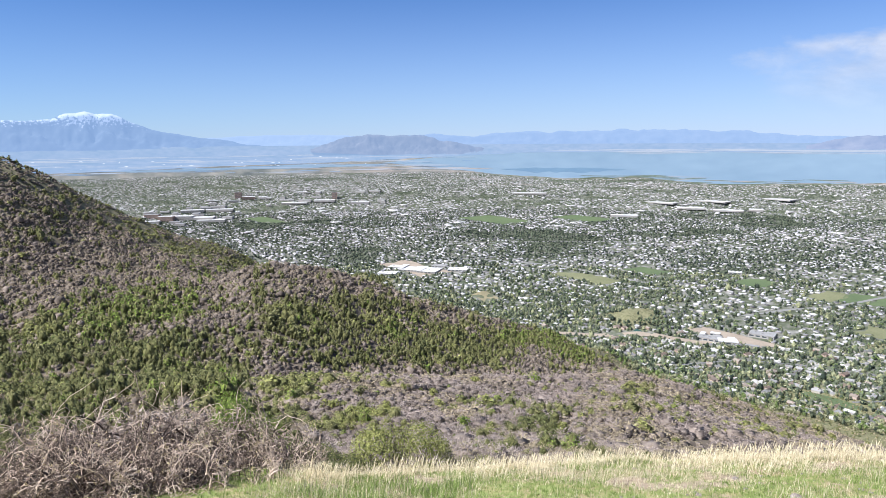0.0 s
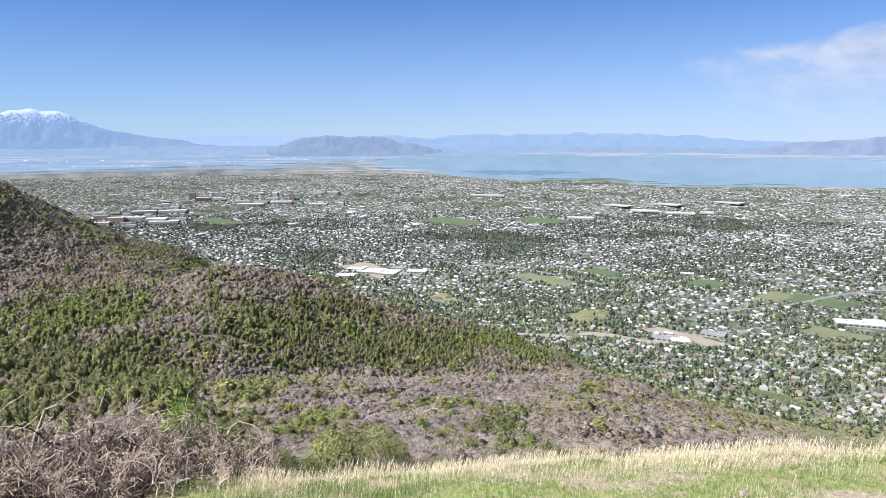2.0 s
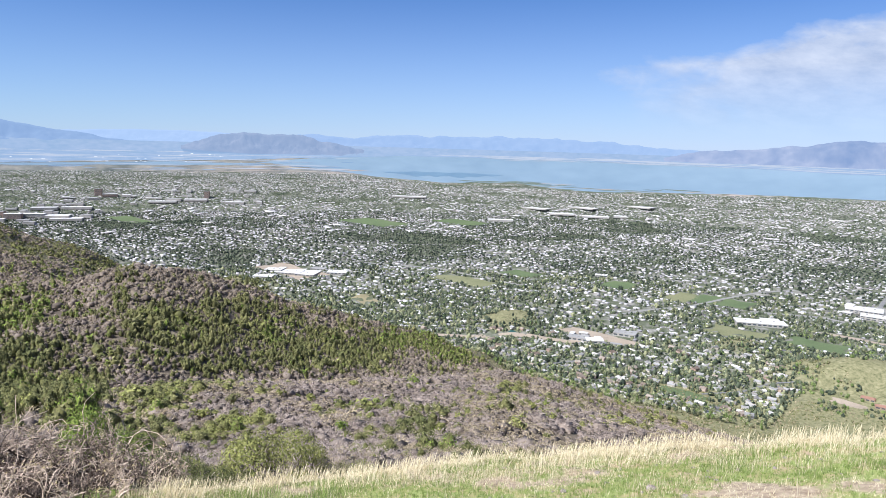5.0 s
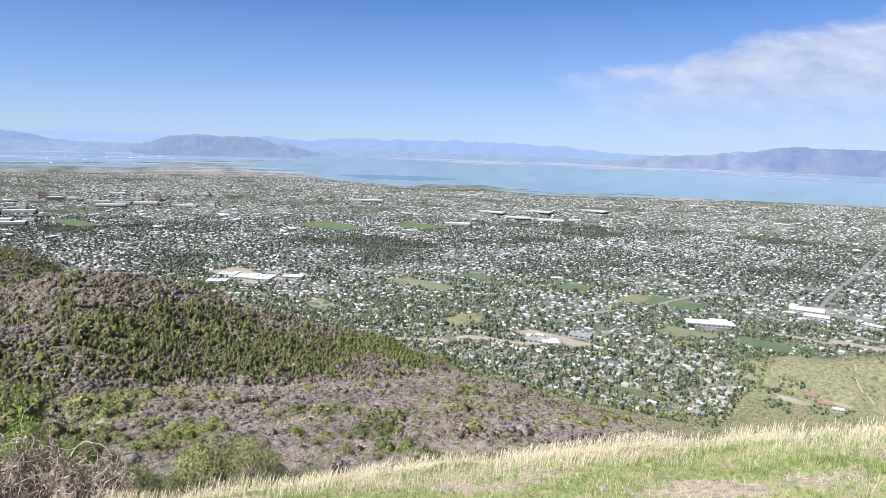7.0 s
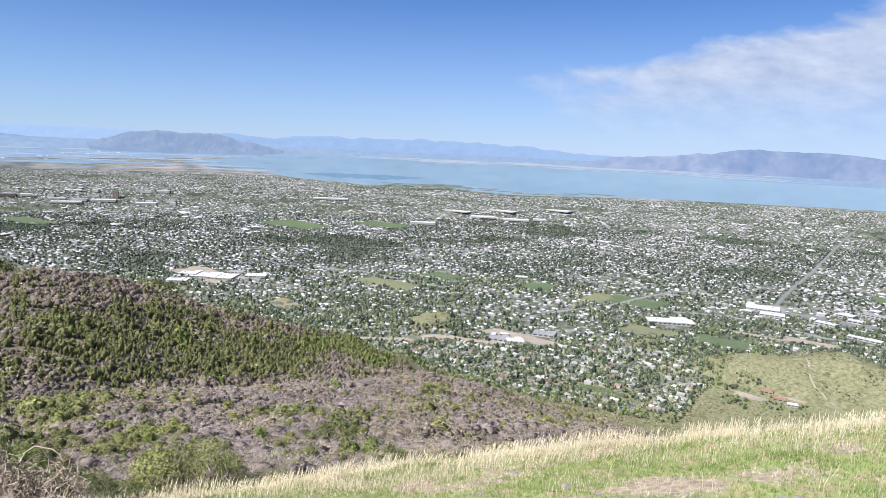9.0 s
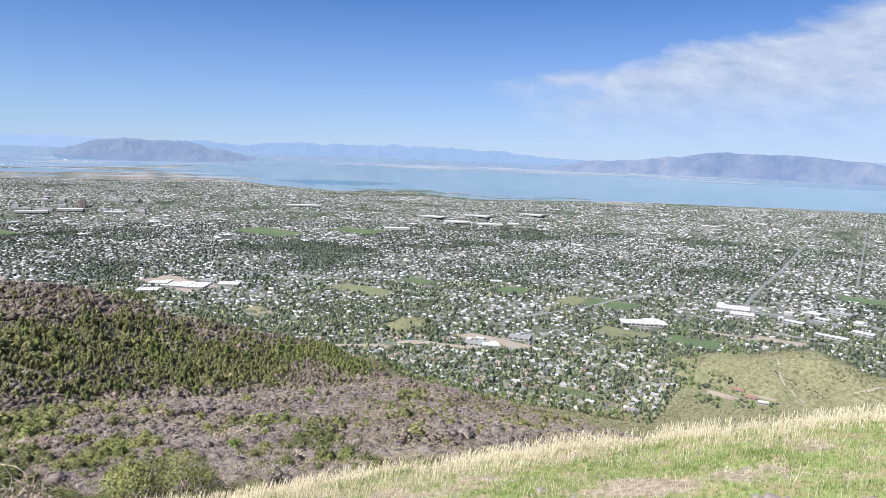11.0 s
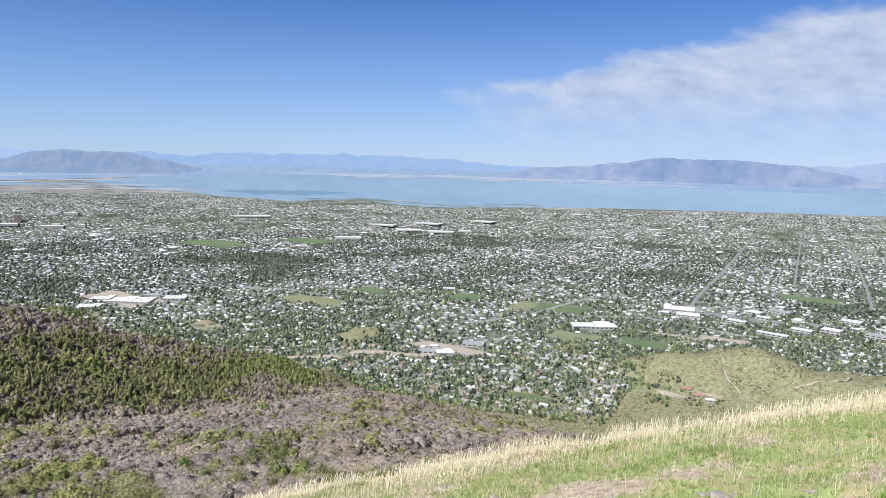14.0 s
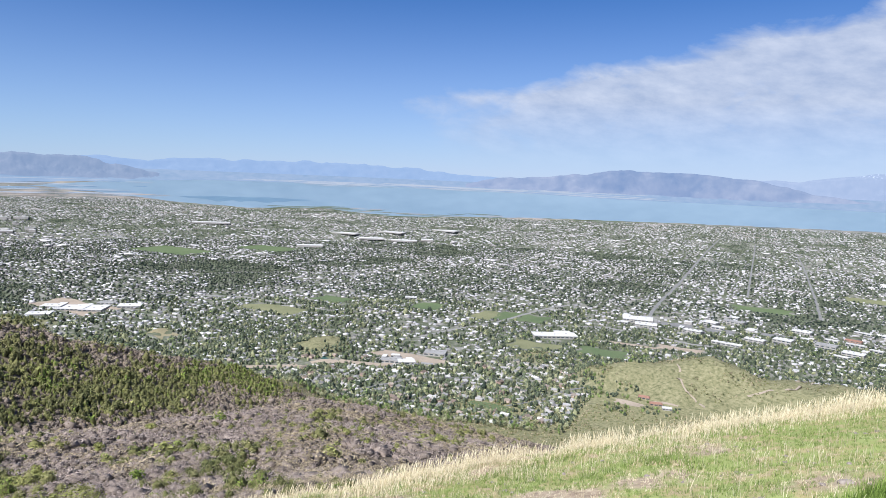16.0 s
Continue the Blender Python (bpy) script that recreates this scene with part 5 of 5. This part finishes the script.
for c, i in enumerate(near_ids):
    kind = (0, 1, 1, 2, 0)[rs.randint(5)]
    m = Matrix.Translation((hx[i], hy[i], hz[i] - 0.3)) @ Matrix.Rotation(-STREET + rs.randint(4) * math.pi / 2 + rs.uniform(-0.35, 0.35), 4, "Z") @ Matrix.Scale(rs.uniform(0.9, 1.2), 4)
    if kind not in protos:
        protos[kind] = tagged(make_house(kind), HOUSE_LABELS[kind], "house", group="houses at the foot of the mountain")
        protos[kind].matrix_basis = m
    else:
        copy_thing(protos[kind], m @ Matrix.Scale(1 / protos[kind].matrix_basis.to_scale()[0], 4))
rest = np.ones(len(HX), bool)
rest[near_ids] = False
rest &= seen_h | (rs.rand(len(HX)) < 0.1)
n = int(rest.sum())
shapes = [house_shape(0.0), house_shape(0.3), slab_shape()]
kinds = rs.choice(3, n, p=(0.5, 0.32, 0.18))
kk = hk[rest]
size = np.stack([rs.uniform(8, 14, n), rs.uniform(7, 10, n), rs.uniform(4.0, 6.5, n)], -1)
blocky = kinds == 2
size[blocky] *= np.array([1.7, 1.6, 0.8])
size[HR[rest] > 5000] *= np.array([1.2, 1.2, 1.0])
size *= kk[:, None]
turn = -STREET + rs.randint(2, size=n) * math.pi / 2 + rs.uniform(-0.12, 0.12, n)
idx = [np.array([0] * 8 + [1] * 6)] * 2 + [np.array([0] * 8 + [2] * 2)]
scattered("distant_houses", shapes, np.stack([hx[rest], hy[rest], hz[rest] - 0.2], -1), size, turn, [M["wall"], M["roof"], M["white_roof"]],
          "countless pale houses filling the valley town", "houses", kinds, idx=idx)

# long warehouses and shopping rows of the far districts
n = 420
wa, wd = rs.uniform(-49, 47, n), 3.7 + 4.2 * rs.rand(n) ** 1.6
wx, wy = np.array([true_xy(a, d) for a, d in zip(wa, wd)]).T
k = (wd > np.interp(wa, SHORE_AZ, SHORE_DEP) + 0.4) & (np.hypot(wx, wy) > 2600) & ~in_fields(wx, wy) & (fbm(wx / 900 + 5, wy / 900, 2) > -0.08)
wx, wy = wx[k], wy[k]
n = len(wx)
x, y, z, kk = placed(wx, wy)
size = np.stack([rs.uniform(35, 120, n), rs.uniform(16, 36, n), rs.uniform(3.5, 6, n)], -1) * kk[:, None]
scattered("distant_warehouses", [slab_shape()], np.stack([x, y, z - 0.2], -1), size, -STREET + rs.choice((0, math.pi / 2, math.pi / 2 + 0.5), n), [M["wall"], M["white_roof"]],
          "long pale flat-roofed commercial buildings far off in town", "buildings", np.zeros(n, int), idx=[np.array([0] * 8 + [1] * 2)])

# ---------- town trees ----------
TX, TY, TA, TR = (np.concatenate(q) for q in zip(grid_lots(11.6, 11.6, 1320, 2800), grid_lots(16.5, 16.5, 2800, 5000), grid_lots(29, 29, 5000, 10300)))
ok = ~in_fields(TX, TY) & ~on_road(TX, TY, 3) & ~in_big(TX, TY, 2) & ((hills(TX, TY) < 22) | ((rs.rand(len(TX)) < 0.12) & (TA < 20)))
wood = fbm(TX / 400, TY / 400, 3) + 0.5 * fbm(TX / 110, TY / 110, 2)
ok &= rs.rand(len(TX)) < np.clip(0.68 + 1.6 * wood, 0.15, 1.0)
foot = np.interp(TA, (-56, -30, -10, 0, 22, 26, 30, 56), (2160, 2000, 1500, 1380, 1340, 1930, 2060, 2110))
ok &= TR > foot
TX, TY, TA, TR = TX[ok], TY[ok], TA[ok], TR[ok]
tx, ty, tz, tk = placed(TX, TY)
seen_t = in_sight(tx, ty, 8)
ok = seen_t | (rs.rand(len(TX)) < 0.1)
TR, tx, ty, tz, tk, seen_t = (q[ok] for q in (TR, tx, ty, tz, tk, seen_t))
order = np.argsort(TR + 1e5 * ~seen_t)


def make_tree(seed, high, wide, key, label):
    top = new("tree")
    bm = bmesh.new()
    bmesh.ops.create_cone(bm, segments=6, radius1=0.3, radius2=0.12, depth=high * 0.5, matrix=Matrix.Translation((0, 0, high * 0.25)))
    part("trunk", bm, M["bark"], top)
    v, f = leaf_clump(120, seed, 0.17, 1.0, 0.2)
    me = mesh_of("crown", v * np.array([wide, wide, high]), f, [M[key]])
    c = new("crown", me)
    c.parent = top
    return tagged(top, label, "tree", group="trees among the houses")


tree_protos = [make_tree(101, 10, 9, "town_olive", "round olive-green street tree"), make_tree(102, 9, 8.5, "town_spring", "round yellow-green spring tree"),
               make_tree(103, 13, 7, "town_dark", "tall dark green tree"), make_tree(104, 10, 9, "town_bright", "round bright green tree"), make_tree(105, 8, 7.5, "town_dark", "small dark green tree")]
used = set()
for i in order[:290]:
    p = rs.choice((0, 1, 1, 2, 3, 3, 4))
    m = Matrix.Translation((tx[i], ty[i], tz[i] - 0.2)) @ Matrix.Rotation(rs.rand() * 6.28, 4, "Z") @ Matrix.Scale(rs.uniform(0.75, 1.3), 4)
    if p in used:
        copy_thing(tree_protos[p], m @ Matrix.Scale(1 / tree_protos[p].matrix_basis.to_scale()[0], 4))
    else:
        used.add(p)
        tree_protos[p].matrix_basis = m
far = order[290:]
mid = far[TR[far] < 2800]
far = far[TR[far] >= 2800]
n = len(mid)
size = np.exp(0.25 * rs.randn(n))[:, None] * np.stack([rs.uniform(8, 13, n), rs.uniform(8, 13, n), rs.uniform(7, 13, n)], -1)
pk = np.where(TR[mid] + 250 * rs.randn(n) < 2050, rs.choice(4, n, p=(0.32, 0.22, 0.22, 0.24)), rs.choice(4, n, p=(0.30, 0.16, 0.38, 0.16)))
mid_shapes = [leaf_bush(12, 60 + s, 0.2) for s in range(4)]
# crown cores take a darker leaf colour, painting in the shade inside
mid_shade_idx = [np.where(np.arange(len(f)) < 15, 1, 0) for v, f in mid_shapes]
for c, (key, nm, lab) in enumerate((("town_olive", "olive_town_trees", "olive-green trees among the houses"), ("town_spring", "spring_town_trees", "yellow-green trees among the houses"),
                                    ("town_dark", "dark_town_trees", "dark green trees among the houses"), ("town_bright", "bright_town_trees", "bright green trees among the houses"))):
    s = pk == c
    scattered(nm, mid_shapes, np.stack([tx[mid][s], ty[mid][s], tz[mid][s] - 0.2], -1), size[s], rs.rand(s.sum()) * 6.28, [M[key], M["town_dark" if key != "town_spring" else "town_olive"]], lab, "trees", rs.randint(4, size=s.sum()), idx=mid_shade_idx)
distant = far[TR[far] > 5000]
far = far[TR[far] <= 5000]
n = len(distant)
size = np.stack([rs.uniform(8, 18, n), rs.uniform(8, 18, n), rs.uniform(6, 12, n)], -1) * tk[distant][:, None]
scattered("far_off_trees", [crown_far(90 + s, True) for s in range(4)], np.stack([tx[distant], ty[distant], tz[distant] - 0.2], -1), size, rs.rand(n) * 6.28, [M["town_leaf"]],
          "countless dull green trees far off in town", "trees", rs.randint(4, size=n))
n = len(far)
grow = 1.3
size = np.stack([rs.uniform(6, 12, n) * grow, rs.uniform(6, 12, n) * grow, rs.uniform(5, 11, n)], -1) * tk[far][:, None]
scattered("distant_trees", [crown_far(80 + s) for s in range(4)], np.stack([tx[far], ty[far], tz[far] - 0.2], -1), size, rs.rand(n) * 6.28, [M["town_leaf"]],
          "countless green trees between the town's houses", "trees", rs.randint(4, size=n))

# ---------- foreground: grass, stones and scrub oak on the near slope ----------
def near_plan(az, r):
    a = np.radians(az)
    return r * np.sin(a), r * np.cos(a)


def blade(bend, plume):
    """A grass stalk of unit height, with a seed head when plume is set."""
    w = 0.003
    V = [(-w, 0, 0), (w, 0, 0), (-w * 0.8, bend * 0.25, 0.5), (w * 0.8, bend * 0.25, 0.5), (0, bend, 1.0)]
    F = [(0, 1, 3), (0, 3, 2), (2, 3, 4)]
    if plume:
        V += [(-0.006, bend * 0.62, 0.8), (0.006, bend * 0.66, 0.82), (0.0, bend * 1.2, 1.1), (0.0, bend * 0.5, 0.68)]
        F += [(8, 6, 5), (5, 6, 7)]
    else:
        V += [(0.03, 0.02, 0), (0.042, 0.02, 0), (0.09, 0.1 + bend * 0.5, 0.62)]
        F += [(5, 6, 7)]
    return np.array(V), np.array(F)


def tuft(seed, n=7):
    q = np.random.RandomState(seed)
    V, F = [], []
    for i in range(n):
        a, l, h = q.rand() * 6.283, 0.25 + 0.5 * q.rand(), 0.6 + 0.5 * q.rand()
        b = q.randn(2) * 0.22
        c, s = math.cos(a), math.sin(a)
        w = 0.055
        k = len(V)
        V += [(b[0] - w * s, b[1] + w * c, 0), (b[0] + w * s, b[1] - w * c, 0), (b[0] + l * c, b[1] + l * s, h)]
        F.append((k, k + 1, k + 2))
    return np.array(V), np.array(F)


def sow(n, az0, az1, lo, hi):
    """lo, hi: distances measured from the brow of the slope."""
    az = az0 + (az1 - az0) * rs.rand(n)
    br = np.interp(az, BROW[0], BROW[1])
    a, b = np.maximum(br + lo, 2.5), br + hi
    r = np.sqrt(a ** 2 + (b ** 2 - a ** 2) * rs.rand(n))
    x, y = near_plan(az, r)
    return x, y, az, r, r - br


# tall dry grass along the brow
x, y, az, r, e = sow(110000, -46, 52, -1.6, 1.4)
k = rs.rand(len(x)) < np.clip(np.exp(-((e - 0.1) / 0.7) ** 2) + 0.12, 0, 1) * np.clip(0.6 + 2.6 * fbm(x / 0.7, y / 0.7, 3), 0.08, 1) * np.where(az < -30, 0.35, 1)
x, y = x[k], y[k]
n = len(x)
h = np.where(rs.rand(n) < 0.22, rs.uniform(0.17, 0.3, n), rs.uniform(0.06, 0.16, n)) * (0.8 + 0.8 * (fbm(x / 1.2 + 7, y / 1.2, 2) + 0.3))
scattered("tall_dry_grass", [blade(b, True) for b in (0.1, 0.22, 0.35)] + [blade(0.25, False)], np.stack([x, y, ground(x, y) - 0.02], -1),
          np.stack([np.ones(n) * 0.75, h, h], -1), rs.uniform(-1.0, 1.0, n) - 1.2, [M["dry"]], "tall straw-coloured dry grass along the slope's brow", "grass", rs.choice(4, n, p=(0.25, 0.25, 0.2, 0.3)))
# scattered dry stalks in the green slope
x, y, az, r, e = sow(26000, -46, 54, -9.5, -0.8)
k = rs.rand(len(x)) < np.clip(0.42 + 2.2 * fbm(x / 1.1 + 20, y / 1.1, 3) - 0.04 * (-e - 1), 0.02, 1)
x, y = x[k], y[k]
n = len(x)
h = rs.uniform(0.05, 0.2, n)
scattered("dry_stalks", [blade(b, True) for b in (0.1, 0.3)] + [blade(0.3, False), blade(0.5, False)], np.stack([x, y, ground(x, y) - 0.01], -1),
          np.stack([np.ones(n) * 0.6, h, h], -1), rs.rand(n) * 6.28, [M["dry"]], "thin dry stalks standing in green grass", "grass", rs.randint(4, size=n))
# short green grass
x, y, az, r, e = sow(62000, -48, 56, -10.5, 1.0)
k = (bare(x, y) > -0.12 - 0.22 * rs.rand(len(x))) & (rs.rand(len(x)) < 0.95)
x, y = x[k], y[k]
n = len(x)
h = rs.uniform(0.02, 0.07, n) * (1 + 1.0 * smooth(0.05, 0.3, fbm(x / 1.6, y / 1.6 + 9, 3)))
scattered("green_grass", [tuft(s) for s in range(5)], np.stack([x, y, ground(x, y) - 0.01], -1), np.stack([h * 0.9, h * 0.9, h], -1), rs.rand(n) * 6.28,
          [M["green"]], "short bright green spring grass on the slope", "grass", rs.randint(5, size=n))

# straw litter on the trodden patches
x, y, az, r, e = sow(26000, -48, 56, -10.5, 0.5)
k = bare(x, y) < 0.02 - 0.1 * rs.rand(len(x))
x, y = x[k], y[k]
n = len(x)
h = rs.uniform(0.012, 0.045, n)
scattered("straw_litter", [tuft(40 + s, 5) for s in range(4)], np.stack([x, y, ground(x, y) - 0.005], -1), np.stack([h * 1.6, h * 1.6, h], -1), rs.rand(n) * 6.28,
          [M["dry"]], "matted straw litter on bare stony soil", "grass", rs.randint(4, size=n))
# longer fresh tufts close to the lookout
x, y, az, r, e = sow(5200, 30, 56, -9.8, -7.2)
k = fbm(x / 0.8 + 2, y / 0.8, 3) > 0.0
x, y = x[k], y[k]
n = len(x)
h = rs.uniform(0.08, 0.2, n)
scattered("long_green_grass", [tuft(20 + s, 9) for s in range(4)], np.stack([x, y, ground(x, y) - 0.01], -1), np.stack([h * 0.6, h * 0.6, h], -1), rs.rand(n) * 6.28,
          [M["fresh"]], "longer fresh green grass tufts on the slope", "grass", rs.randint(4, size=n))


def stone(x, y, s, seed):
    bm = bmesh.new()
    bmesh.ops.create_icosphere(bm, subdivisions=2, radius=1)
    for v in bm.verts:
        f = 1 + 0.45 * noise.noise(v.co * 1.1 + Vector((seed, seed * 2, 0))) + 0.15 * noise.noise(v.co * 3 + Vector((seed, 0, 0)))
        v.co = Vector((v.co.x * s * f, v.co.y * s * 0.75 * f, v.co.z * s * 0.45 * f))
    me = bpy.data.meshes.new("stone")
    bm.to_mesh(me)
    bm.free()
    me.materials.append(M["rock"])
    ob = new("stone", me)
    ob.matrix_world = Matrix.Translation((x, y, float(ground(np.array([x]), np.array([y]))[0]) + s * 0.08)) @ Matrix.Rotation(seed * 1.7, 4, "Z")
    return tagged(ob, "pale weathered stone half sunk in the grass", "stone", group="stones on the slope")


for i in range(120):
    az, r = rs.uniform(-2, 52), rs.uniform(4.6, 10.5)
    sx, sy = near_plan(az, r)
    stone(float(sx), float(sy), rs.uniform(0.012, 0.05), i * 0.37)
for az, r, s in ((32.1, 6.9, 0.11), (32.9, 6.8, 0.07), (30.9, 7.0, 0.06), (13.5, 7.6, 0.08), (24, 6.4, 0.06), (41, 6.2, 0.09), (44, 7.4, 0.08)):
    sx, sy = near_plan(az, r)
    stone(float(sx), float(sy), s, az)


def tubes(segs, sides):
    """Tapered twigs from (start, end, radius at start, radius at end)."""
    P = np.array([s[0] for s in segs])
    Q = np.array([s[1] for s in segs])
    r0 = np.array([s[2] for s in segs])[:, None, None]
    r1 = np.array([s[3] for s in segs])[:, None, None]
    d = Q - P
    d /= np.linalg.norm(d, axis=1)[:, None] + 1e-9
    ref = np.where(np.abs(d[:, 2:]) > 0.9, np.array([[1.0, 0, 0]]), np.array([[0, 0, 1.0]]))
    u = np.cross(d, ref)
    u /= np.linalg.norm(u, axis=1)[:, None] + 1e-9
    v = np.cross(d, u)
    t = np.arange(sides) * 2 * np.pi / sides
    ring = u[:, None] * np.cos(t)[None, :, None] + v[:, None] * np.sin(t)[None, :, None]
    V = np.concatenate([P[:, None] + ring * r0, Q[:, None] + ring * r1], 1)
    f = np.array([(i, (i + 1) % sides, sides + (i + 1) % sides, sides + i) for i in range(sides)])
    F = f[None] + (np.arange(len(segs)) * 2 * sides)[:, None, None]
    return V.reshape(-1, 3), F.reshape(-1, 4)


def scrub_oak(x, y, high, wide, seed, label, stems=24):
    """Gnarled stems that fork again and again inside a rounded crown, budding at its surface; inner shade and sunlit
    tips are put into the twig colours.
    """
    q = np.random.RandomState(seed)
    thick, thin_, tips, ends, limit = [], [], [], [], [0]
    spread = np.array([wide * 0.62, wide * 0.62, high])

    def grow(p, d, length, rad, level):
        n = (11, 9, 7, 6, 5)[level]
        for i in range(n):
            d = d + q.randn(3) * (0.36 if level < 1 else 0.5)
            out = np.linalg.norm(p / spread)
            if out > 0.8:
                d = d - 0.5 * (p / spread) * q.rand()
            d /= np.linalg.norm(d)
            e = p + d * length / n
            e[2] = max(e[2], 0.04)
            reach = np.linalg.norm(e / spread)
            if reach > q.uniform(0.94, 1.08):
                ends.append(p)
                return
            r2 = max(rad * (0.84 if level < 2 else 0.9), 0.005)
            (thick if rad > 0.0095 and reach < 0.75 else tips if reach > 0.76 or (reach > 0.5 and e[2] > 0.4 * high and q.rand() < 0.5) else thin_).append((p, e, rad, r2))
            if level < 4 and len(thick) + len(thin_) + len(tips) < limit[0]:
                for _ in range(1 if level < 3 or i % 2 else 0):
                    side = d * 0.5 + q.randn(3) * 0.8 + np.array([0, 0, 0.12])
                    side /= np.linalg.norm(side)
                    grow(e, side, length * q.uniform(0.5, 0.75), max(r2 * 0.7, 0.0062), level + 1)
            p, rad = e, r2
        ends.append(p)

    for s in range(stems):
        a = q.rand() * 6.283
        o = np.array([math.cos(a), math.sin(a), 0]) * wide * 0.5 * math.sqrt(q.rand())
        d = np.array([math.cos(a) * 0.55, math.sin(a) * 0.55, 0.85])
        limit[0] = len(thick) + len(thin_) + len(tips) + 220
        grow(o, d / np.linalg.norm(d), high * q.uniform(0.8, 1.25), 0.024 * q.uniform(0.7, 1.3), 0)
    top = new("scrub_oak")
    z = float(ground(np.array([x]), np.array([y]))[0])
    top.matrix_world = Matrix.Translation((x, y, z - 0.08))
    for nm, segs, sides, key, words in (("trunk", thick, 5, "bark", "dark gnarled stems"), ("twig_mass", thin_, 3, "branch", ""), ("twig_tip_mass", tips, 3, "branch_tip_lit", "budding twig tips, coloured pale as if sunlit")):
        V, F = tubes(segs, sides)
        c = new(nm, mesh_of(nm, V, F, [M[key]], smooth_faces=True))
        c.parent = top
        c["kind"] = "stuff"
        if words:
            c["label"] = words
    E = np.array(ends)
    E = E[(np.linalg.norm(E / spread, axis=1) > 0.75) & (E[:, 2] > 0.35 * high)]
    E = np.repeat(E, 3, axis=0)
    T = (q.rand(len(E), 3, 3) - 0.5) * 0.042 + E[:, None] + q.randn(len(E), 1, 3) * 0.008
    c = new("bud_mass", mesh_of("bud_mass", T.reshape(-1, 3), np.arange(3 * len(E)).reshape(-1, 3), [M["bud"]]))
    c.parent = top
    c["kind"] = "stuff"
    c["label"] = "small tan and yellow-green buds"
    return tagged(top, label, "shrub", group="scrub oaks beside the lookout")


OAKS = [(-52, 10.6, 1.6, 2.2), (-48.5, 11.2, 2.0, 2.4), (-45, 11.4, 2.3, 2.4), (-41.5, 11.0, 2.0, 2.2), (-38.2, 11.4, 1.85, 2.2), (-35, 11.2, 1.65, 2.0), (-32.2, 11.4, 1.3, 1.7), (-46.5, 9.6, 1.1, 2.0), (-42.2, 9.6, 1.0, 1.8), (-37.4, 9.9, 0.9, 1.7), (-50.5, 9.3, 1.05, 2.0), (-56, 11, 1.6, 2.4)]
for i, (az, r, h, w) in enumerate(OAKS):
    sx, sy = near_plan(az, r)
    scrub_oak(float(sx), float(sy), h, w, 200 + i, "bare grey-brown scrub oak with tangled twigs, budding")


# leafing shrubs that reach up from the drop below the brow
def leafy_shrub(az, r, high, wide, key, seed, label):
    sx, sy = (float(q) for q in near_plan(az, r))
    q = np.random.RandomState(seed)
    top = new("shrub")
    top.matrix_world = Matrix.Translation((sx, sy, float(ground(np.array([sx]), np.array([sy]))[0]) - 0.1))
    stems = []
    for i in range(9):
        a = q.rand() * 6.283
        p = np.array([math.cos(a), math.sin(a), 0]) * wide * 0.08
        e = np.array([math.cos(a) * wide * 0.3 * q.rand(), math.sin(a) * wide * 0.3 * q.rand(), high * q.uniform(0.55, 0.85)])
        m_ = (p + e) / 2 + q.randn(3) * 0.12 * wide
        stems += [(p, m_, 0.09, 0.06), (m_, e, 0.06, 0.02)]
    V, F = tubes(stems, 5)
    t = new("stem", mesh_of("stem", V, F, [M["bark"]], smooth_faces=True))
    t.parent = top
    v, f = leaf_clump(7500, seed, 0.019, 1.0, 0.06, core=False)
    v2, f2 = twig_clump(260, seed + 1)
    c = new("crown", mesh_of("crown", v * np.array([wide, wide, high]), f, [M[key]]))
    c.parent = top
    v2, f2 = v2[:-5], f2[:-4]
    w2 = v2.reshape(-1, 3, 3)
    mid2 = (w2[:, 0] + w2[:, 1])[:, None] / 2
    w2[:, :2] = mid2 + (w2[:, :2] - mid2) * 0.12
    c = new("bare_twig_mass", mesh_of("bare_twig_mass", w2.reshape(-1, 3) * np.array([wide, wide, high]), f2, [M["twig"]]))
    c.parent = top
    return tagged(top, label, "shrub", group="leafing shrubs below the brow")


# the last three dark shrubs are added to imitate shadow in the gully
SHRUBS = [(-21.5, 46, 6.4, 7.0, "leaf_spring"), (-18.0, 44, 5.2, 4.6, "leaf_spring"), (-27.6, 40, 4.2, 4.2, "leaf_spring"), (-14.5, 50, 5.0, 4.0, "leaf_olive"), (-12.0, 52, 5.2, 4.5, "leaf_spring"), (-8.5, 60, 4.2, 4.0, "leaf_olive"),
          (-34.2, 44, 7.4, 5.2, "leaf_bright"), (-30.5, 50, 5.6, 5.5, "leaf_dark"), (-24.8, 55, 5.0, 4.6, "leaf_olive"), (1.0, 62, 5.0, 5.5, "leaf_spring"), (-28.5, 62, 6.0, 5.0, "leaf_dark"), (-29.0, 34, 3.2, 3.6, "leaf_dark"), (-26.2, 38, 3.0, 4.0, "leaf_dark"), (-24.2, 43, 3.0, 4.2, "leaf_dark")]
SHRUB_WORDS = {"leaf_spring": "yellow-green budding shrub below the grassy brow", "leaf_olive": "olive-green shrub below the grassy brow", "leaf_bright": "bright green leafing shrub in the gully", "leaf_dark": "dark green shrub in the gully, partly standing in for its shade"}
for i, (az, r, h, w, key) in enumerate(SHRUBS):
    leafy_shrub(az, r, h, w, key, 300 + 3 * i, SHRUB_WORDS[key])
